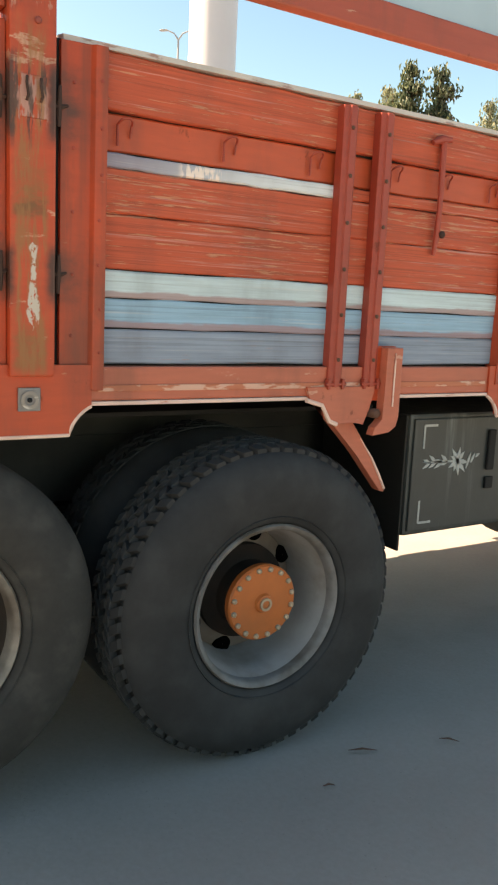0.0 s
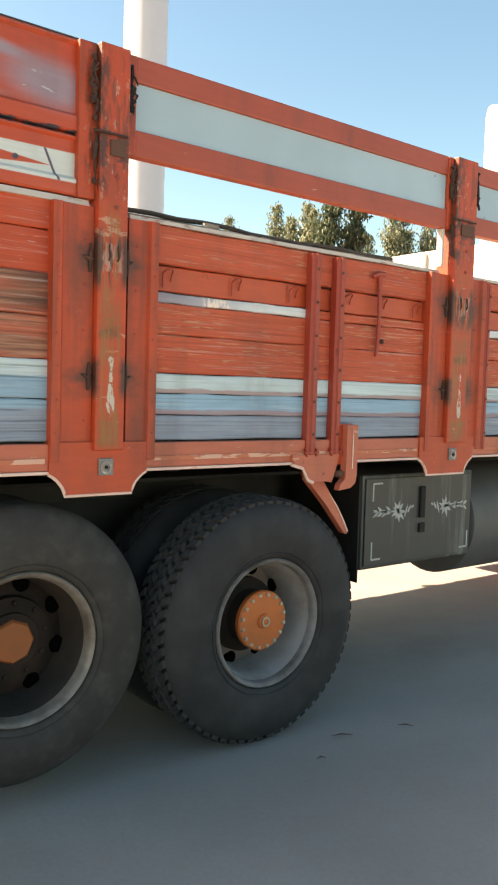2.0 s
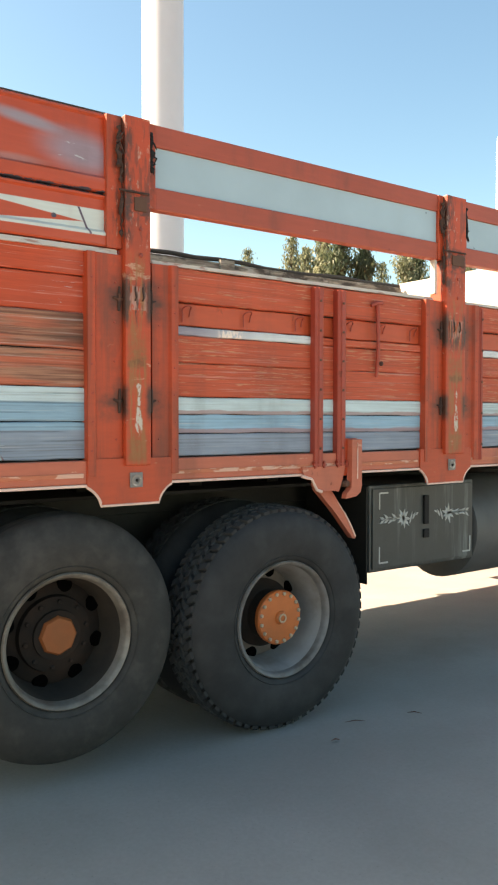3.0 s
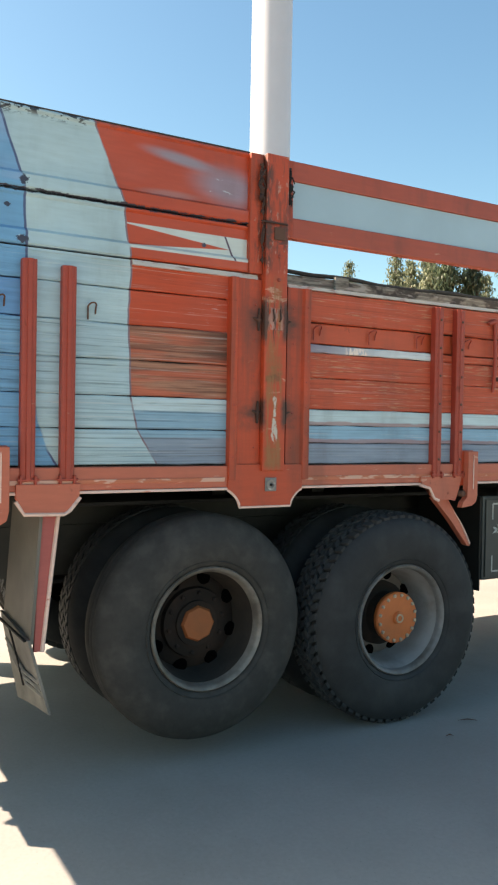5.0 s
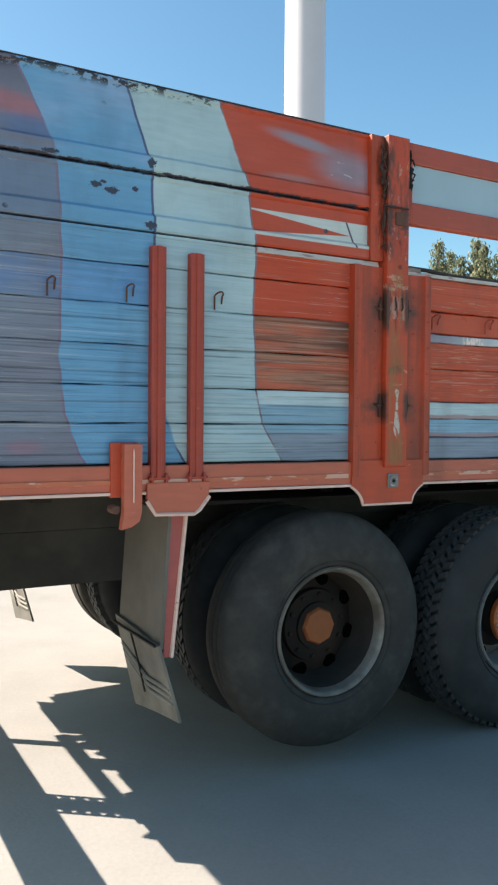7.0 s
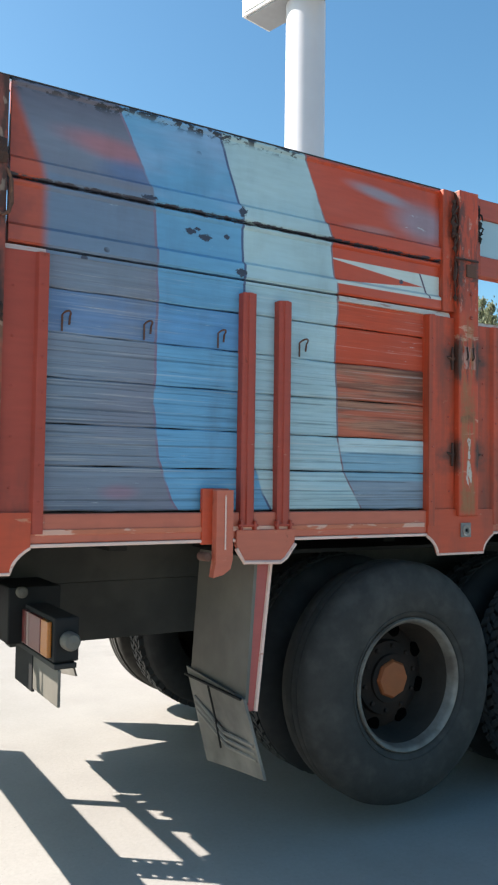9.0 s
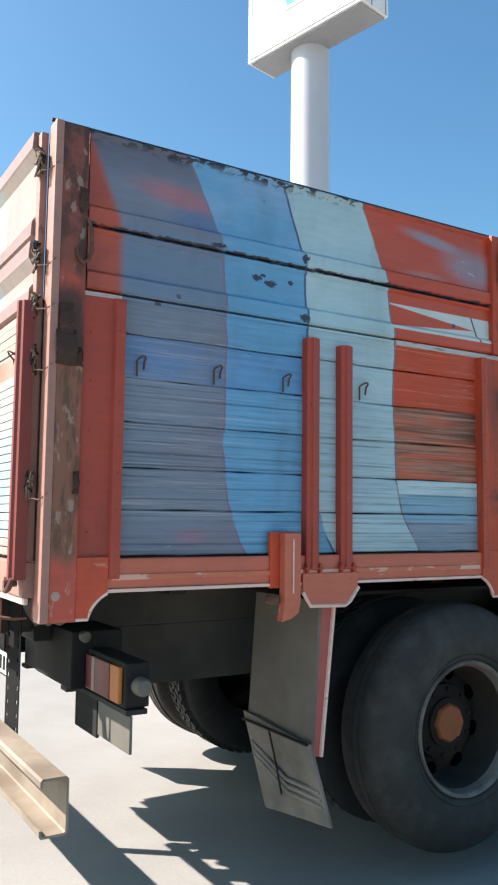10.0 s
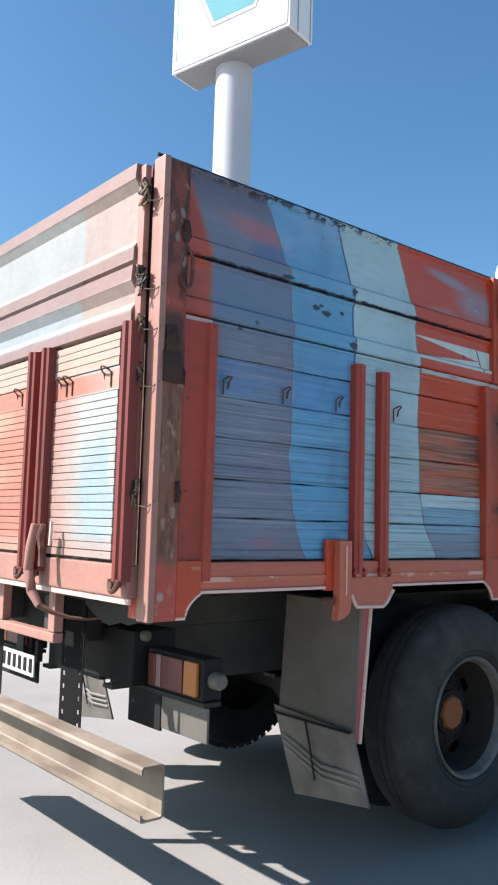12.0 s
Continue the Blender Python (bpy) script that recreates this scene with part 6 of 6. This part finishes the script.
# perforated struts: plates that face the rear, with two columns of round holes
def beam_strut(y0, y1, columns):
    xa, xb, z0, z1 = -1.386, -1.383, 0.53, 1.10
    bm = bmesh.new()
    holes = [(y, 0.645 + 0.0455 * k + shift) for y, shift in columns for k in range(9)]
    ys = sorted({y0, y1} | {v for y, _ in holes for v in (y - 0.008, y + 0.008)})
    zs_ = sorted({z0, z1} | {v for _, z in holes for v in (z - 0.008, z + 0.008)})
    cache = {}

    def vert(x, y, z):
        key = (round(x, 4), round(y, 4), round(z, 4))
        if key not in cache:
            cache[key] = bm.verts.new(key)
        return cache[key]

    open_cells = {(round(y, 3), round(z, 3)) for y, z in holes}
    for ya, yb in zip(ys, ys[1:]):
        for za, zb in zip(zs_, zs_[1:]):
            if (round((ya + yb) / 2, 3), round((za + zb) / 2, 3)) not in open_cells:
                for x in (xa, xb):
                    bm.faces.new((vert(x, ya, za), vert(x, yb, za), vert(x, yb, zb), vert(x, ya, zb)))
    for e in [e for e in bm.edges if len(e.link_faces) == 1 and e.verts[0].co.x < xa + 0.001]:
        p, q = e.verts[0].co.copy(), e.verts[1].co.copy()
        bm.faces.new((vert(*p), vert(*q), vert(xb, q.y, q.z), vert(xb, p.y, p.z)))
    return part("beam_strut", bm, M_STRUT, truck, "black perforated beam strut")


beam_strut(2.722, 2.885, ((2.746, 0.018), (2.861, 0.0)))
beam_strut(3.40, 3.46, ())
frame_bar = block("step_frame", -1.472, -1.432, 2.79, 3.60, 0.945, 0.980, M_REARFRAME, truck, 0.006, "pale step frame under the rear rail")
for y, w in ((2.815, 0.024), (3.28, 0.05), (3.575, 0.024)):
    block("step_upright", -1.470, -1.434, y - w, y + w, 0.9825, 1.16, M_REARFRAME, frame_bar, 0.004)
block("tow_member", -1.30, -1.2, 2.86, 3.53, 0.93, 1.10, M_DARK, truck, 0.008, "dark rear cross member")
plate = block("number_plate", -1.222, -1.214, 3.45, 3.80, 0.700, 0.792, M_PLATE, truck, 0.003, "white number plate with dark bars")
for k in range(6):
    block("bar", -1.2255, -1.2225, 3.465 + 0.055 * k, 3.492 + 0.055 * k, 0.718, 0.776, M_BLACK, plate, 0.001)
block("plate_bracket", -1.2135, -1.2055, 3.58, 3.65, 0.70, 0.86, M_DARK, truck, 0.003, "dark plate bracket")
block("plate_lamp", -1.225, -1.20, 3.41, 3.44, 0.77, 0.86, M_BLACK, truck, 0.004)

# ---- sign on its pole ----
sign_post = tagged(new("sign_post"), "tall white roadside pole carrying a white box sign", "sign")
bm = bmesh.new()
add = []
for z in (0.0, 5.0, 10.37):
    add.append([bm.verts.new((6.247 + 0.371 * math.cos(2 * math.pi * i / 48), 12.11 + 0.371 * math.sin(2 * math.pi * i / 48), z)) for i in range(48)])
for a, b in zip(add, add[1:]):
    for i in range(48):
        bm.faces.new((a[i], a[(i + 1) % 48], b[(i + 1) % 48], b[i]))
part("pole", bm, M_POLE, sign_post, "smooth white round pole", True)
for z in (0.0,):
    bm = bmesh.new()
    add_box(bm, 5.68, 6.82, 11.54, 12.68, 0.0, 0.08)
    soften(bm, 0.01)
    part("base_plate", bm, M_GREYTRIM, sign_post, "grey base plate")

U, V = Vector((0.216, -0.976, 0)), Vector((0.976, 0.216, 0))
CORNER = Vector((5.418, 13.109, 10.381))
GROW = 1.153


def sign_box(name, u0, u1, v0, v1, z0, z1, material, label="", bevel=0.01):
    bm = bmesh.new()
    vs = add_box(bm, u0, u1, v0, v1, z0, z1)
    for v in vs:
        v.co = CORNER + (U * v.co.x + V * v.co.y + Vector((0, 0, v.co.z))) * GROW
    soften(bm, bevel)
    return part(name, bm, material, sign_post, label)


sign_box("sign_body", 0.0, 2.49, 0.02, 0.66, 0.0, 3.4, M_WHITE, "white box sign")
sign_box("sign_face", 0.05, 2.45, 0.004, 0.0195, 0.05, 3.35, M_WHITE, "white sign face", 0.004)
sign_box("side_trim", 2.4905, 2.499, 0.23, 0.25, 0.0, 3.4, M_GREYTRIM, "grey seam", 0.002)
sign_box("side_trim", 2.4905, 2.499, 0.58, 0.595, 0.0, 3.4, M_GREYTRIM, "grey seam", 0.002)
sign_box("under_tray", 0.06, 2.44, 0.06, 0.62, -0.03, -0.001, M_GREYTRIM, "grey underside tray", 0.004)
sign_box("face_line", 0.10, 0.115, -0.001, 0.0035, 0.2, 3.3, M_TEAL, "thin teal border line", 0.001)
for grow, depth, m, lab in ((0.09, 0.0035, M_GREYTRIM, "grey outline of the emblem"), (0.055, 0.0, M_WHITE, "white outline of the emblem"), (0.0, -0.004, M_TEAL, "teal six-sided emblem")):
    bm = bmesh.new()
    pts = [(0.95 - grow * 0.6, 0.61 - grow), (1.78 + grow * 0.6, 0.61 - grow), (2.22 + grow, 1.56), (1.78 + grow * 0.6, 2.4 + grow), (0.95 - grow * 0.6, 2.4 + grow), (0.50 - grow, 1.56)]
    f = [bm.verts.new(CORNER + (U * u + V * (depth - 0.003) + Vector((0, 0, z))) * GROW) for u, z in pts]
    k = [bm.verts.new(CORNER + (U * u + V * (depth + 0.0005) + Vector((0, 0, z))) * GROW) for u, z in pts]
    for i in range(6):
        bm.faces.new((f[i], f[(i + 1) % 6], k[(i + 1) % 6], k[i]))
    bm.faces.new(f)
    part("emblem", bm, m, sign_post, lab)

# a second pole farther along the road
lamp_pole = tagged(new("mast"), "distant white round mast", "mast")
bm = bmesh.new()
add_tube(bm, [(19.3, 14.35, 0), (19.3, 14.35, 9.7), (19.3, 14.35, 9.95), (19.3, 14.35, 10.0)], [0.36, 0.34, 0.28, 0.12], 24)
part("shaft", bm, M_POLE, lamp_pole, "", True)


# a two-armed street lamp far beyond the pole
street_lamp = tagged(new("street_lamp"), "distant thin grey street lamp with two arms", "street lamp")
LAMP = Vector((12.59, 26.12, 0))
bm = bmesh.new()
add_tube(bm, [LAMP, LAMP + Vector((0, 0, 5.0)), LAMP + Vector((0, 0, 10.11))], [0.07, 0.055, 0.03], 10)
part("pole", bm, M_GREYTRIM, street_lamp, "", True)
for side in (-1, 1):
    top = LAMP + Vector((0, 0, 10.08))
    tip = top + Vector((0.26 * side, -0.20 * side, 0.28))
    bm = bmesh.new()
    add_tube(bm, [top, top + Vector((0.11 * side, -0.085 * side, 0.20)), tip], [0.03, 0.024, 0.02], 8)
    arm = part("arm", bm, M_GREYTRIM, street_lamp, "", True)
    bm = bmesh.new()
    add_tube(bm, [tip, tip + Vector((0.06 * side, -0.045 * side, 0.02)), tip + Vector((0.20 * side, -0.15 * side, 0.01)), tip + Vector((0.25 * side, -0.19 * side, 0.0))], [0.025, 0.05, 0.055, 0.02], 10, 0.5)
    part("lamp_head", bm, M_GREYTRIM, arm, "", True)


# ---- trees ----
def tree(x, y, height, spread, seed, dry):
    """A slim tree: trunk, rising limbs and a loose, gappy crown of small drooping leaf clumps."""
    rnd = random.Random(seed)
    root = tagged(new("tree"), "dusty pale green tree with a sparse crown" if dry else "slim olive green tree with a sparse crown", "tree", "trees behind the truck")
    root.location = (x, y, 0)
    bm = bmesh.new()
    lean = Vector((rnd.uniform(-0.05, 0.05), rnd.uniform(-0.05, 0.05), 0))
    spine = [Vector((0, 0, 0)), lean * 0.5 + Vector((0, 0, height * 0.35)), lean + Vector((0, 0, height * 0.7)), lean * 0.6 + Vector((0, 0, height * 0.97))]
    add_tube(bm, spine, [0.10, 0.075, 0.04, 0.008], 9)
    tips = [(spine[3], 0.6), (spine[3] - Vector((0, 0, 0.14)), 0.8), (spine[3] - Vector((0.03, 0, 0.32)), 0.9)]
    limbs = 19
    for i in range(limbs):
        up = 0.42 + 0.50 * i / (limbs - 1)
        a = 2.4 * i + rnd.uniform(-0.5, 0.5)
        r = spread * rnd.uniform(0.5, 1.0) * min(1.0, 1.55 - up)
        root_at = lean * up + Vector((0, 0, height * up * 0.93))
        end = root_at + Vector((r * math.cos(a), r * math.sin(a), rnd.uniform(0.10, 0.30)))
        midp = root_at.lerp(end, 0.5) + Vector((0, 0, -0.03))
        add_tube(bm, [root_at, midp, end], [0.022, 0.014, 0.005], 6)
        tips += [(end, rnd.uniform(0.6, 1.1)), (midp, rnd.uniform(0.5, 0.9))]
    part("trunk", bm, M_BARK, root, "grey brown trunk and limbs", True)
    verts, faces = [], []
    for tip, k in tips:
        size = (0.06 + 0.30 * spread) * k
        for _ in range(int((130 + 500 * spread) * k)):
            d = Vector((rnd.gauss(0, 1), rnd.gauss(0, 1), rnd.gauss(-0.25, 0.9)))
            c = tip + d * size * 0.62
            n = Vector((rnd.uniform(-1, 1), rnd.uniform(-1, 1), rnd.uniform(-0.2, 0.8))).normalized()
            s = Vector((rnd.uniform(-0.7, 0.7), rnd.uniform(-0.7, 0.7), -1))
            s = (s - n * s.dot(n)).normalized()
            u = n.cross(s)
            ln, wd = rnd.uniform(0.016, 0.034), rnd.uniform(0.007, 0.013)
            m = len(verts)
            verts += [c - s * ln, c + u * wd + n * 0.008, c + s * ln - n * 0.015, c - u * wd + n * 0.008]
            faces += [(m, m + 1, m + 2), (m, m + 2, m + 3)]
    me = bpy.data.meshes.new("crown")
    me.from_pydata(verts, [], faces)
    me.materials.append(M_LEAF_DRY if dry else M_LEAF)
    crown = new("crown", me)
    crown.parent = root
    return root


TREES = [(4.43, 5.43, 3.48, 0.08, 1, False),
         (4.62, 5.33, 3.48, 0.12, 2, False),
         (5.44, 6.82, 3.7, 0.09, 3, True),
         (5.52, 7.32, 3.64, 0.09, 4, True),
         (8.24, 8.15, 4.31, 0.22, 5, True),
         (8.56, 8.24, 4.47, 0.13, 6, False),
         (8.95, 8.09, 4.39, 0.19, 7, True),
         (9.62, 8.05, 4.49, 0.21, 8, True),
         (6.7, 9.03, 4.32, 0.16, 9, True),
         (5.71, 7.24, 3.88, 0.12, 10, True),
         (7.53, 9.63, 4.37, 0.15, 11, True),
         (8.83, 13.07, 5.1, 0.22, 12, True),
         (9.58, 9.01, 4.37, 0.22, 13, True),
         (9.14, 9.49, 4.26, 0.19, 14, True)]
for spec in TREES:
    tree(*spec)

# ---- litter on the concrete ----
rnd = random.Random(3)
for x, y, ln, turn in ((1.538, 2.223, 0.10, -0.45), (1.855, 2.134, 0.07, -0.75), (1.309, 2.111, 0.04, -0.3)):
    bm = bmesh.new()
    add_tube(bm, [(x - ln / 2 * math.cos(turn), y - ln / 2 * math.sin(turn), 0.010), (x, y, 0.012 + 0.004), (x + ln / 2 * math.cos(turn), y + ln / 2 * math.sin(turn), 0.009)], [0.003, 0.009, 0.003], 6, 0.35)
    tagged(part("dry_leaf", bm, M_RUST), "curled dark dry leaf on the concrete", "leaf", "dry leaves on the ground")
